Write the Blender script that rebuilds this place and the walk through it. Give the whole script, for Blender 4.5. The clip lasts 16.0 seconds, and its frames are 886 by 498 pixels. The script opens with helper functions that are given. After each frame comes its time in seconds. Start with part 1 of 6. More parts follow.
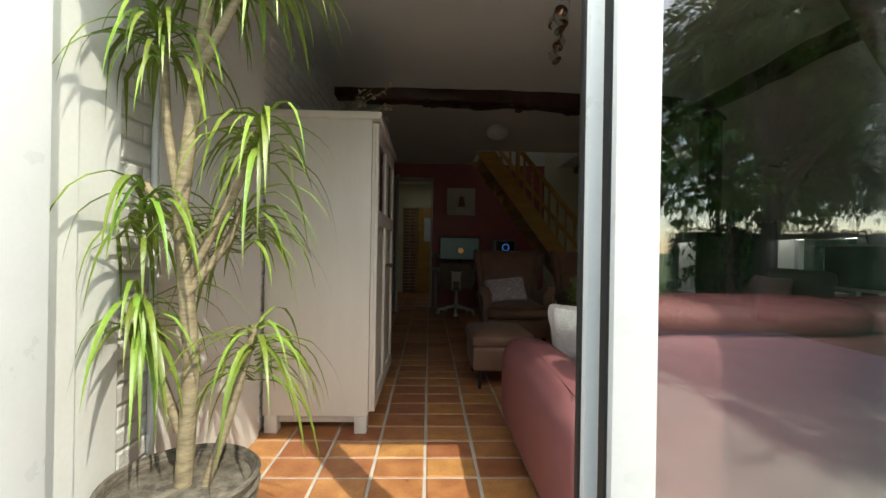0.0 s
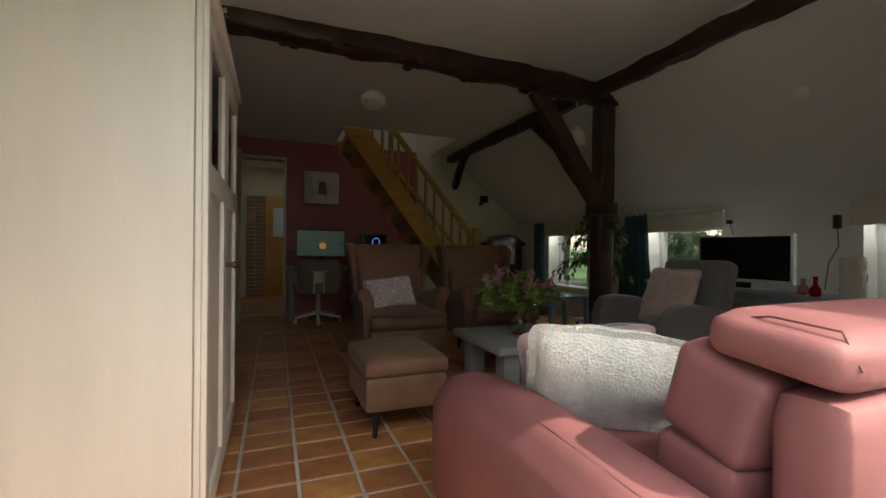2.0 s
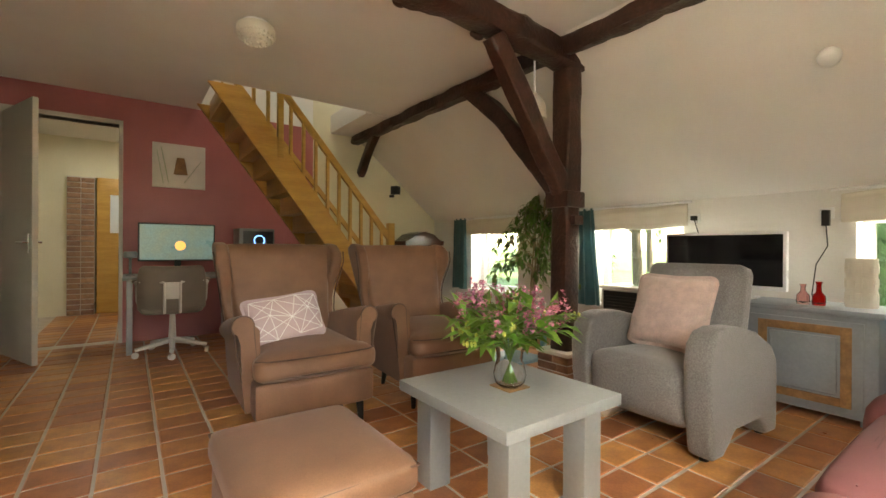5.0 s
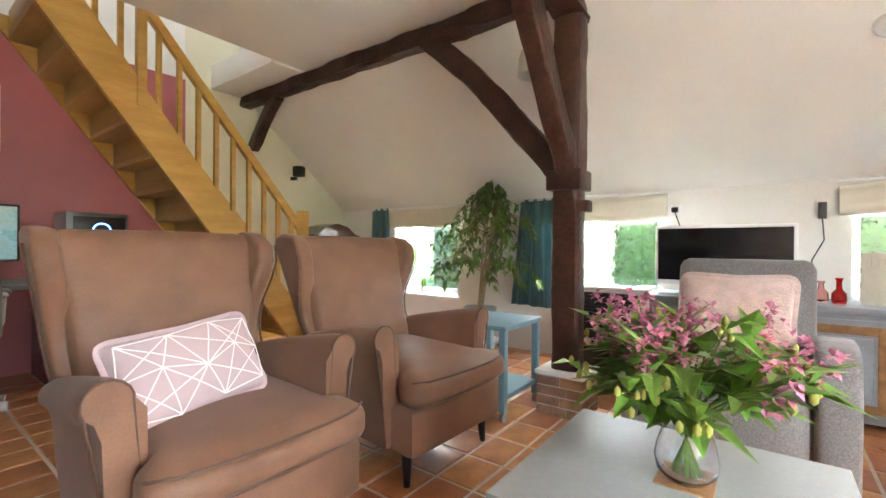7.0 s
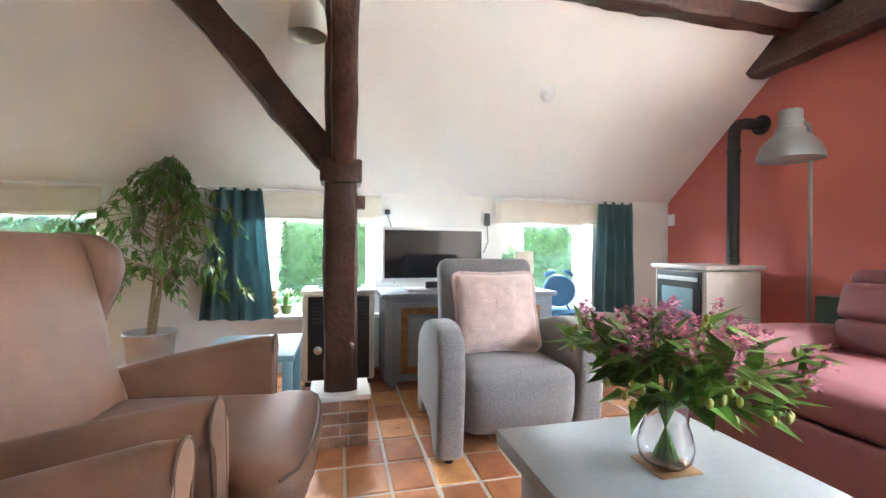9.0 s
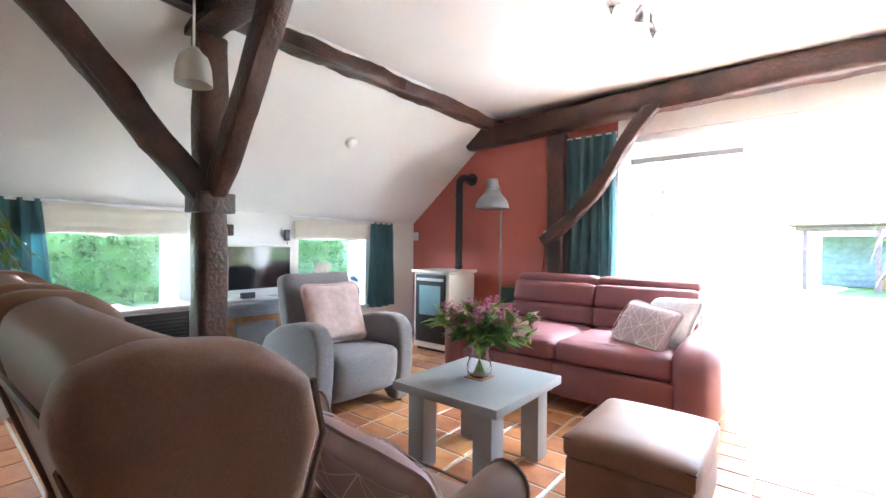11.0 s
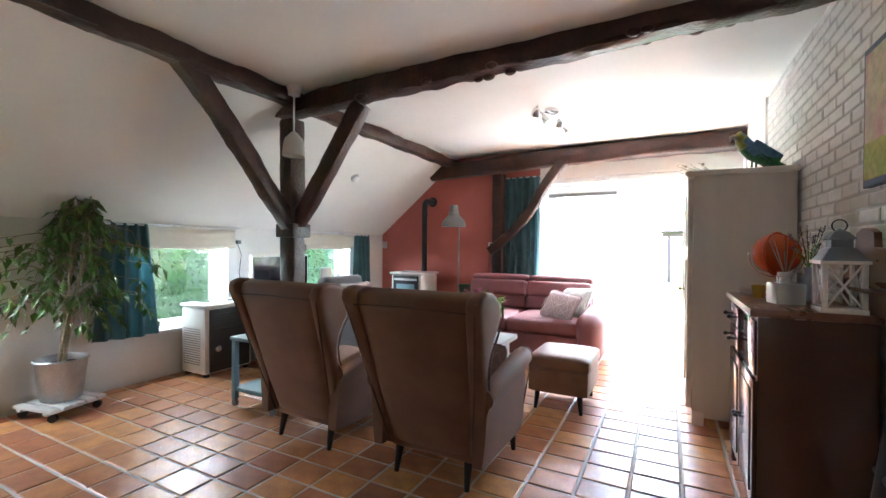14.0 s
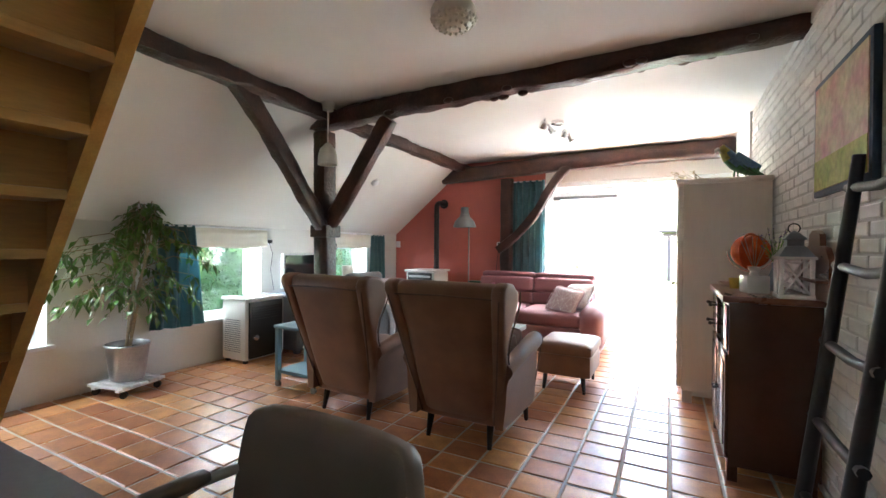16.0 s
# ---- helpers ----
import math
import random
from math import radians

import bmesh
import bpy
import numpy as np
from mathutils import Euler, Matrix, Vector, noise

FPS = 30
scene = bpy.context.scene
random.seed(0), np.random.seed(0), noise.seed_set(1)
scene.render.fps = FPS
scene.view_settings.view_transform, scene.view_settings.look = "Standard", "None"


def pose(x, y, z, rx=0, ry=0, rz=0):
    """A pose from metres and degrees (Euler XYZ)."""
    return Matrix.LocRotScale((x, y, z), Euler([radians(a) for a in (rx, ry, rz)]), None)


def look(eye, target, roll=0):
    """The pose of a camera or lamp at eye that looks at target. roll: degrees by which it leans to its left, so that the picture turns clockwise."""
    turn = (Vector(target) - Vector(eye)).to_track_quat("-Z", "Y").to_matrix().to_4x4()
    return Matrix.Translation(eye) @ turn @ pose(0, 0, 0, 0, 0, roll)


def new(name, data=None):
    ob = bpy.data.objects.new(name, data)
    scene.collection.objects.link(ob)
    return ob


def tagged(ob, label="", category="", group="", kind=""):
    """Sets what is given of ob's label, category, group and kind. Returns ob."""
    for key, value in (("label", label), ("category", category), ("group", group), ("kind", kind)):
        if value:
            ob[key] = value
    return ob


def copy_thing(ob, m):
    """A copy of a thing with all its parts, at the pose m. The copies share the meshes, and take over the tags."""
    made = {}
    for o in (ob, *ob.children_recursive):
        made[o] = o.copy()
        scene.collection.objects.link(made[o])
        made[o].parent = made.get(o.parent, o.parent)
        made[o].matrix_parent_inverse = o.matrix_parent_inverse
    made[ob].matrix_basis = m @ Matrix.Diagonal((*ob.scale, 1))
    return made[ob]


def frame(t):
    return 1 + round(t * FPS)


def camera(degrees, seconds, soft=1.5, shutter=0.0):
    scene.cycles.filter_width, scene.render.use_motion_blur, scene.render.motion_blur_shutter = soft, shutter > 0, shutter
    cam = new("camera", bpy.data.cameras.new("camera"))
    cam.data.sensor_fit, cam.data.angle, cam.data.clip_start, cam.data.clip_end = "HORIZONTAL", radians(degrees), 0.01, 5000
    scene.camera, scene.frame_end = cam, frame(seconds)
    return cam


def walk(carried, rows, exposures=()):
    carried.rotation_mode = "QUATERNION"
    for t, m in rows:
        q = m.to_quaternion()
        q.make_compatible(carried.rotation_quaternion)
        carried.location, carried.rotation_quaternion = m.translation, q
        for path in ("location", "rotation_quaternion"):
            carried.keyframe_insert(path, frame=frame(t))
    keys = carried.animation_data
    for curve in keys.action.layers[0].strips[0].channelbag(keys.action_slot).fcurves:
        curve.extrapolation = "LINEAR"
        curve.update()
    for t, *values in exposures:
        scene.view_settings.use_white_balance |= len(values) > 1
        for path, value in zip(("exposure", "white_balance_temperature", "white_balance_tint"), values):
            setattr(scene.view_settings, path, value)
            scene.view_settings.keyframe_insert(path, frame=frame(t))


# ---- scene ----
cam = camera(91.5, 16.0)
ROWS = [
    (0, 0.005, -0.000, 1.045, -1.866, 0.058, -0.944),
    (0.5, -0.055, 0.265, 1.009, -6.599, 0.050, -0.806),
    (1, -0.094, 0.500, 1.009, -12.046, 0.047, -0.709),
    (1.5, -0.128, 0.639, 0.994, -17.258, 0.081, -0.624),
    (2, -0.103, 0.987, 1.004, -21.399, -0.045, -0.512),
    (2.5, -0.073, 1.255, 1.000, -24.425, -0.017, -0.373),
    (3, -0.048, 1.465, 1.002, -27.887, -0.032, -0.351),
    (3.5, 0.007, 1.635, 1.019, -30.220, -0.056, -0.327),
    (4, 0.058, 1.786, 1.020, -32.158, -0.019, -0.290),
    (6.5, 0.227, 2.972, 1.006, -46.447, -0.250, -0.422),
    (7, 0.264, 3.307, 0.985, -52.888, -0.210, -0.365),
    (7.5, 0.296, 3.634, 0.972, -61.919, -0.221, -0.354),
    (8, 0.398, 3.919, 0.974, -73.629, -0.235, -0.411),
    (8.5, 0.446, 4.165, 0.989, -87.758, -0.255, -0.365),
    (9, 0.467, 4.289, 1.006, -103.558, -0.306, -0.388),
    (9.5, 0.374, 4.458, 1.062, -114.947, -0.258, -0.445),
    (10, 0.274, 4.721, 1.096, -125.178, -0.386, -0.481),
    (12.5, -0.071, 6.416, 1.220, -151.442, -0.069, -0.473),
    (13, -0.097, 6.664, 1.244, -151.908, -0.161, -0.469),
    (13.5, -0.136, 6.886, 1.258, -152.159, -0.219, -0.490),
    (14, -0.169, 7.082, 1.258, -152.399, -0.295, -0.479),
    (14.5, -0.179, 7.249, 1.258, -152.564, -0.301, -0.477),
    (15, -0.188, 7.386, 1.261, -152.456, -0.301, -0.502),
    (15.5, -0.210, 7.464, 1.252, -152.345, -0.315, -0.507),
    (16, -0.234, 7.543, 1.252, -152.227, -0.362, -0.502),
]
EXPOSURES = [(0, 0.25, 6900, 2), (1, 0.4, 7300, 4), (2, 1.05, 7300, 6), (3, 2.0, 8200, 7), (4, 2.95, 9100, 7), (6.5, 4.55, 7000, 10), (8, 4.8, 6400, 10), (10, 4.95, 5700, 8), (12.5, 4.55, 5600, 8), (16, 4.4, 5900, 6)]
walk(cam, [(t, pose(x, y, z, 90 + pitch, roll, yaw)) for t, x, y, z, yaw, pitch, roll in ROWS], EXPOSURES)

# ---- light ----
SUN_WAY = Vector((0.40, -0.60, 0.80)).normalized()
world = bpy.data.worlds.new("sky")
scene.world = world
world.use_nodes = True
wn = world.node_tree
sky = wn.nodes.new("ShaderNodeTexSky")
sky.sky_type = "NISHITA"
sky.sun_disc = False
sky.sun_elevation = math.asin(SUN_WAY.z)
sky.sun_rotation = math.atan2(SUN_WAY.x, SUN_WAY.y)
wn.links.new(sky.outputs[0], wn.nodes["Background"].inputs[0])
wn.nodes["Background"].inputs[1].default_value = 0.15
sun = new("sun", bpy.data.lights.new("sun", "SUN"))
sun.data.energy, sun.data.angle, sun.data.color = 3.5, radians(0.6), (1.0, 0.95, 0.87)
sun.matrix_world = look(SUN_WAY * 20, (0, 0, 0))


def fill_light(name, x, y, z, w, h, target, watts):
    lamp = new(name, bpy.data.lights.new(name, "AREA"))
    lamp.data.shape, lamp.data.size, lamp.data.size_y, lamp.data.energy = "RECTANGLE", w, h, watts
    lamp.data.color = (0.93, 0.97, 1.0)
    lamp.matrix_world = look((x, y, z), target)


# ---- materials ----
def mat(name, color, rough=0.6, metal=0.0, vary=0.12, scale=6.0, fine=90.0, bump=0.15, depth=0.003, spec=0.5,
        color2=None, random_tint=0.0, sheen=0.0, stretch=(1, 1, 1), rough_vary=0.1, emit=0.0, transmission=0.0, subsurface=0.0):
    """A surface with blotches at one scale, grain at another, and a fine relief."""
    m = bpy.data.materials.new(name)
    m.use_nodes = True
    nt = m.node_tree
    n, l = nt.nodes, nt.links
    b = n["Principled BSDF"]
    tc = n.new("ShaderNodeTexCoord")
    mp = n.new("ShaderNodeMapping")
    mp.inputs["Scale"].default_value = stretch
    l.new(tc.outputs["Object"], mp.inputs[0])
    big, small = n.new("ShaderNodeTexNoise"), n.new("ShaderNodeTexNoise")
    big.inputs["Scale"].default_value, small.inputs["Scale"].default_value = scale, fine
    big.inputs["Detail"].default_value, small.inputs["Detail"].default_value = 5, 3
    l.new(mp.outputs[0], big.inputs[0])
    l.new(mp.outputs[0], small.inputs[0])
    c2 = color2 or tuple(c * (1 - vary * 2.2) for c in color)
    ramp = n.new("ShaderNodeValToRGB")
    ramp.color_ramp.elements[0].position, ramp.color_ramp.elements[1].position = 0.32, 0.68
    ramp.color_ramp.elements[0].color, ramp.color_ramp.elements[1].color = (*c2, 1), (*color, 1)
    l.new(big.outputs[0], ramp.inputs[0])
    mix = n.new("ShaderNodeMix")
    mix.data_type, mix.blend_type = "RGBA", "MULTIPLY"
    mix.inputs["Factor"].default_value = 1.0
    grey = n.new("ShaderNodeMapRange")
    grey.inputs["From Min"].default_value, grey.inputs["From Max"].default_value = 0.25, 0.75
    grey.inputs["To Min"].default_value, grey.inputs["To Max"].default_value = 1 - vary, 1 + vary * 0.6
    l.new(small.outputs[0], grey.inputs["Value"])
    l.new(ramp.outputs[0], mix.inputs["A"])
    l.new(grey.outputs[0], mix.inputs["B"])
    out = mix.outputs["Result"]
    if random_tint:
        info, hsv = n.new("ShaderNodeObjectInfo"), n.new("ShaderNodeHueSaturation")
        isl, add = n.new("ShaderNodeNewGeometry"), n.new("ShaderNodeMath")
        add.operation = "ADD"
        frac = n.new("ShaderNodeMath")
        frac.operation = "FRACT"
        l.new(info.outputs["Random"], add.inputs[0])
        l.new(isl.outputs["Random Per Island"], add.inputs[1])
        l.new(add.outputs[0], frac.inputs[0])
        for key, lo, hi in (("Value", 1 - random_tint, 1 + random_tint), ("Hue", 0.5 - random_tint * 0.05, 0.5 + random_tint * 0.05)):
            r = n.new("ShaderNodeMapRange")
            r.inputs["To Min"].default_value, r.inputs["To Max"].default_value = lo, hi
            l.new(frac.outputs[0], r.inputs["Value"])
            l.new(r.outputs[0], hsv.inputs[key])
        l.new(out, hsv.inputs["Color"])
        out = hsv.outputs[0]
    l.new(out, b.inputs["Base Color"])
    rr = n.new("ShaderNodeMapRange")
    rr.inputs["To Min"].default_value, rr.inputs["To Max"].default_value = max(0.02, rough - rough_vary), min(1, rough + rough_vary)
    l.new(big.outputs[0], rr.inputs["Value"])
    l.new(rr.outputs[0], b.inputs["Roughness"])
    b.inputs["Metallic"].default_value = metal
    b.inputs["Specular IOR Level"].default_value = spec
    b.inputs["Sheen Weight"].default_value = sheen
    b.inputs["Transmission Weight"].default_value = transmission
    if emit:
        l.new(out, b.inputs["Emission Color"])
        b.inputs["Emission Strength"].default_value = emit
    if bump:
        bp = n.new("ShaderNodeBump")
        bp.inputs["Strength"].default_value, bp.inputs["Distance"].default_value = bump, depth
        l.new(small.outputs[0], bp.inputs["Height"])
        l.new(bp.outputs[0], b.inputs["Normal"])
    return m


def glass_mat(name, tint=(1, 1, 1), rough=0.0, ior=1.45):
    m = bpy.data.materials.new(name)
    m.use_nodes = True
    b = m.node_tree.nodes["Principled BSDF"]
    b.inputs["Base Color"].default_value = (*tint, 1)
    b.inputs["Roughness"].default_value = rough
    b.inputs["Transmission Weight"].default_value = 1
    b.inputs["IOR"].default_value = ior
    return m


PLASTER = mat("white_plaster", (0.80, 0.79, 0.76), 0.9, vary=0.03, scale=2, fine=60, bump=0.12)
CEIL_M = mat("ceiling_paint", (0.80, 0.79, 0.765), 0.7, vary=0.03, scale=1.5, fine=120, bump=0.05)
CREAM = mat("cream_plaster", (0.76, 0.72, 0.55), 0.9, vary=0.04, scale=2, fine=60)
PINK = mat("raspberry_paint", (0.44, 0.13, 0.13), 0.45, vary=0.06, scale=2, fine=80, bump=0.08)
RED = mat("terracotta_red_paint", (0.50, 0.135, 0.105), 0.7, vary=0.05, scale=2, fine=80, bump=0.1)
BRICK_W = mat("white_painted_brick", (0.78, 0.77, 0.73), 0.7, vary=0.06, scale=9, fine=120, bump=0.5, depth=0.006, random_tint=0.04)
MORTAR_W = mat("white_mortar", (0.66, 0.65, 0.62), 0.95, vary=0.08, bump=0.5)
TILE = mat("terracotta_tile", (0.58, 0.265, 0.105), 0.33, vary=0.14, scale=9, fine=70, bump=0.12, color2=(0.40, 0.16, 0.065), random_tint=0.22, rough_vary=0.12)
GROUT = mat("grey_grout", (0.66, 0.62, 0.56), 0.9, vary=0.1, fine=150, bump=0.4)
BEAM = mat("dark_brown_painted_timber", (0.078, 0.030, 0.021), 0.36, vary=0.3, scale=5, fine=40, bump=0.6, depth=0.012, stretch=(1, 1, 1))
WHITE_WOOD = mat("white_limed_wood", (0.74, 0.695, 0.635), 0.5, vary=0.025, scale=3, fine=30, stretch=(4, 4, 0.5), bump=0.08)
UPVC = mat("white_upvc", (0.82, 0.83, 0.84), 0.3, vary=0.02, bump=0.02)
RUBBER = mat("black_rubber", (0.02, 0.02, 0.022), 0.6, vary=0.1)
PINE = mat("varnished_pine", (0.62, 0.37, 0.095), 0.35, vary=0.12, scale=3, fine=26, stretch=(0.6, 5, 5), bump=0.08, color2=(0.50, 0.27, 0.06))
PINE_T = mat("varnished_pine_tread", (0.54, 0.31, 0.085), 0.35, vary=0.12, scale=3, fine=26, stretch=(5, 0.6, 5), bump=0.08)
LEATHER = mat("brown_suede_leather", (0.235, 0.120, 0.068), 0.55, vary=0.16, scale=5, fine=260, bump=0.2, depth=0.0015, color2=(0.165, 0.08, 0.045), sheen=0.1)
SEAM = mat("brown_seam", (0.11, 0.06, 0.04), 0.6)
BLACKLEG = mat("black_lacquered_wood", (0.012, 0.011, 0.011), 0.3)
SOFA_M = mat("old_rose_leather", (0.220, 0.080, 0.086), 0.66, vary=0.08, scale=6, fine=320, bump=0.18, depth=0.0015)
GREYFAB = mat("grey_woven_fabric", (0.25, 0.245, 0.245), 0.95, vary=0.20, scale=150, fine=320, bump=0.8, depth=0.002, sheen=0.3)
PINKFUR = mat("blush_plush", (0.66, 0.50, 0.46), 0.95, vary=0.1, scale=20, fine=160, bump=0.9, depth=0.008, sheen=0.5)
WHITEFUR = mat("white_fur", (0.78, 0.76, 0.73), 0.95, vary=0.1, scale=40, fine=140, bump=1.0, depth=0.012, sheen=0.5)
MAUVE = mat("mauve_cotton", (0.52, 0.40, 0.41), 0.9, vary=0.05, fine=500, bump=0.2)
WHITELINE = mat("white_print", (0.80, 0.78, 0.77), 0.9, vary=0.03)
GREYPAINT = mat("grey_painted_wood", (0.30, 0.315, 0.31), 0.5, vary=0.06, scale=4, fine=60, bump=0.1)
GREYBLUE = mat("grey_blue_painted_wood", (0.26, 0.30, 0.34), 0.55, vary=0.08, scale=5, fine=60)
RAWOAK = mat("bare_oak", (0.36, 0.19, 0.075), 0.6, vary=0.2, scale=12, fine=60)
TEALPAINT = mat("dusty_teal_paint", (0.17, 0.30, 0.35), 0.5, vary=0.06)
BLUEPAINT = mat("bright_blue_paint", (0.05, 0.20, 0.42), 0.45, vary=0.06)
CURTAIN = mat("teal_curtain_cloth", (0.10, 0.21, 0.23), 0.9, vary=0.1, fine=400, bump=0.3, sheen=0.2)
BLIND = mat("cream_blind_cloth", (0.74, 0.70, 0.60), 0.9, vary=0.04, fine=400, bump=0.2)
BLACKPL = mat("black_plastic", (0.015, 0.015, 0.016), 0.35)
SCREEN = mat("dark_screen", (0.012, 0.012, 0.014), 0.08, vary=0.02, bump=0, rough_vary=0.02)
SILVER = mat("silver_plastic", (0.55, 0.56, 0.57), 0.35, metal=0.3, vary=0.03)
CHROME = mat("chrome", (0.75, 0.75, 0.76), 0.15, metal=1.0, vary=0.03, bump=0)
ZINC = mat("zinc", (0.50, 0.51, 0.52), 0.4, metal=0.9, vary=0.12, scale=8)
GREYMETAL = mat("grey_enamelled_metal", (0.21, 0.215, 0.22), 0.4, metal=0.2, vary=0.04)
ANTHRA = mat("anthracite_steel", (0.045, 0.047, 0.05), 0.5, metal=0.5, vary=0.08)
WHITEENAMEL = mat("white_enamel", (0.75, 0.74, 0.70), 0.35, vary=0.03)
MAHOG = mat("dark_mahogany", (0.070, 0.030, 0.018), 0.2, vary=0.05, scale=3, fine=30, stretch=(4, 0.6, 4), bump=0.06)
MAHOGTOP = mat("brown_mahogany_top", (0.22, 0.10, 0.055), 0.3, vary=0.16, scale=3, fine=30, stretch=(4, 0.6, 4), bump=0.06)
LEAF = mat("leaf_green", (0.17, 0.33, 0.05), 0.42, vary=0.2, scale=14, fine=60, bump=0.1, random_tint=0.35)
LEAFDARK = mat("ficus_leaf", (0.12, 0.24, 0.04), 0.35, vary=0.2, scale=14, fine=60, bump=0.1, random_tint=0.35)
HEDGE = mat("hedge_leaf", (0.062, 0.125, 0.035), 0.5, vary=0.2, scale=8, fine=40, bump=0, random_tint=0.45)
CONIFER = mat("golden_conifer", (0.22, 0.29, 0.045), 0.6, vary=0.2, scale=8, random_tint=0.35, bump=0)
TREELEAF = mat("tree_leaf", (0.12, 0.22, 0.04), 0.5, vary=0.2, scale=8, random_tint=0.4, bump=0)
BARK = mat("bark", (0.13, 0.095, 0.065), 0.9, vary=0.25, scale=14, fine=70, bump=0.8, depth=0.01)
CANE = mat("tan_cane", (0.42, 0.34, 0.21), 0.7, vary=0.2, scale=22, fine=90, bump=0.5, stretch=(1, 1, 4))
SOIL = mat("potting_soil", (0.05, 0.032, 0.02), 0.95, vary=0.3, fine=120, bump=0.9, depth=0.01)
WICKER = mat("grey_wicker", (0.25, 0.215, 0.17), 0.8, vary=0.3, scale=25, fine=120, bump=0.8, stretch=(1, 1, 6))
GRASS = mat("lawn", (0.10, 0.19, 0.035), 0.9, vary=0.25, scale=1.2, fine=40, bump=0.8, depth=0.02)
PAVING = mat("grey_paving", (0.36, 0.34, 0.31), 0.9, vary=0.12, scale=3, fine=60, bump=0.4, random_tint=0.1)
PETAL = mat("pink_petal", (0.66, 0.24, 0.38), 0.6, vary=0.2, scale=30, random_tint=0.25, bump=0)
BUD = mat("yellow_green_bud", (0.40, 0.44, 0.10), 0.6, vary=0.2, random_tint=0.2, bump=0)
DRIED = mat("dried_cream_blossom", (0.60, 0.55, 0.40), 0.8, random_tint=0.2, bump=0)
ORANGE = mat("orange_enamel", (0.60, 0.10, 0.02), 0.25, vary=0.06)
CERAMIC = mat("white_ceramic", (0.74, 0.73, 0.70), 0.25, vary=0.03, bump=0.03)
REDBRICK = mat("pale_red_brick", (0.40, 0.235, 0.15), 0.85, vary=0.2, scale=14, fine=90, bump=0.6, depth=0.006, random_tint=0.2)
CLAY = mat("roof_tile_clay", (0.30, 0.11, 0.06), 0.8, vary=0.2, scale=5, random_tint=0.15)
GREYBLOCK = mat("blue_grey_planks", (0.20, 0.24, 0.27), 0.8, vary=0.15, scale=5)
OLDPINK = mat("weathered_purple_timber", (0.20, 0.12, 0.13), 0.8, vary=0.15)
PLUM = mat("plum_painted_wood", (0.115, 0.025, 0.04), 0.4, vary=0.08)
TAUPE = mat("taupe_leatherette", (0.205, 0.17, 0.135), 0.5, vary=0.06, fine=300)
GREIGE = mat("greige_metal", (0.60, 0.575, 0.52), 0.4, vary=0.04)
DEEPBLACK = mat("black_painted_wood", (0.013, 0.014, 0.018), 0.45, vary=0.2)
DOORPAINT = mat("off_white_door_paint", (0.62, 0.60, 0.54), 0.45, vary=0.03, bump=0.04)
GLASS = glass_mat("clear_glass")
DOORGLASS = glass_mat("double_glazing", ior=2.3)
REDGLASS = glass_mat("red_glass", (0.75, 0.03, 0.03))
OPAL = mat("opal_glass", (0.75, 0.74, 0.66), 0.3, vary=0.03, bump=0.02)
TERRAPOT = mat("green_glazed_pot", (0.14, 0.2, 0.05), 0.35)
GREENBAG = mat("dark_green_canvas", (0.05, 0.10, 0.08), 0.8, vary=0.15)
PAPER = mat("paper", (0.74, 0.70, 0.64), 0.8, vary=0.04)
PAINTING_G = mat("spring_painting", (0.55, 0.52, 0.30), 0.7, vary=0.25, scale=7, fine=25, color2=(0.55, 0.28, 0.25), random_tint=0)
PAINTING_B = mat("grass_painting", (0.30, 0.36, 0.06), 0.7, vary=0.3, scale=9, fine=30, color2=(0.45, 0.42, 0.10))
NAVY = mat("dark_blue_frame_paint", (0.02, 0.05, 0.10), 0.5)
FROST = mat("frosted_window", (0.75, 0.82, 0.88), 0.6, vary=0.02, emit=0.0)
LEDBLUE = mat("blue_led", (0.1, 0.3, 1.0), 0.5, emit=0.5, vary=0.0, bump=0)
DESKTOP_M = mat("screen_picture", (0.14, 0.19, 0.16), 0.3, vary=0.2, scale=5, color2=(0.10, 0.20, 0.22), emit=0.05, bump=0)
ORANGEGLOW = mat("screen_glow", (0.9, 0.4, 0.1), 0.3, emit=0.1, vary=0.0, bump=0)

# ---- mesh helpers ----
def box(bm, x0, x1, y0, y1, z0, z1, bevel=0.0, m=None, seg=2):
    g = bmesh.ops.create_cube(bm, size=1)
    vs = g["verts"]
    for v in vs:
        v.co = Vector(((x0 + x1) / 2 + v.co.x * (x1 - x0), (y0 + y1) / 2 + v.co.y * (y1 - y0), (z0 + z1) / 2 + v.co.z * (z1 - z0)))
    if m is not None:
        bmesh.ops.transform(bm, matrix=m, verts=vs)
    if bevel:
        es = list({e for v in vs for e in v.link_edges})
        bmesh.ops.bevel(bm, geom=es, offset=bevel, segments=seg, affect="EDGES", profile=0.6)


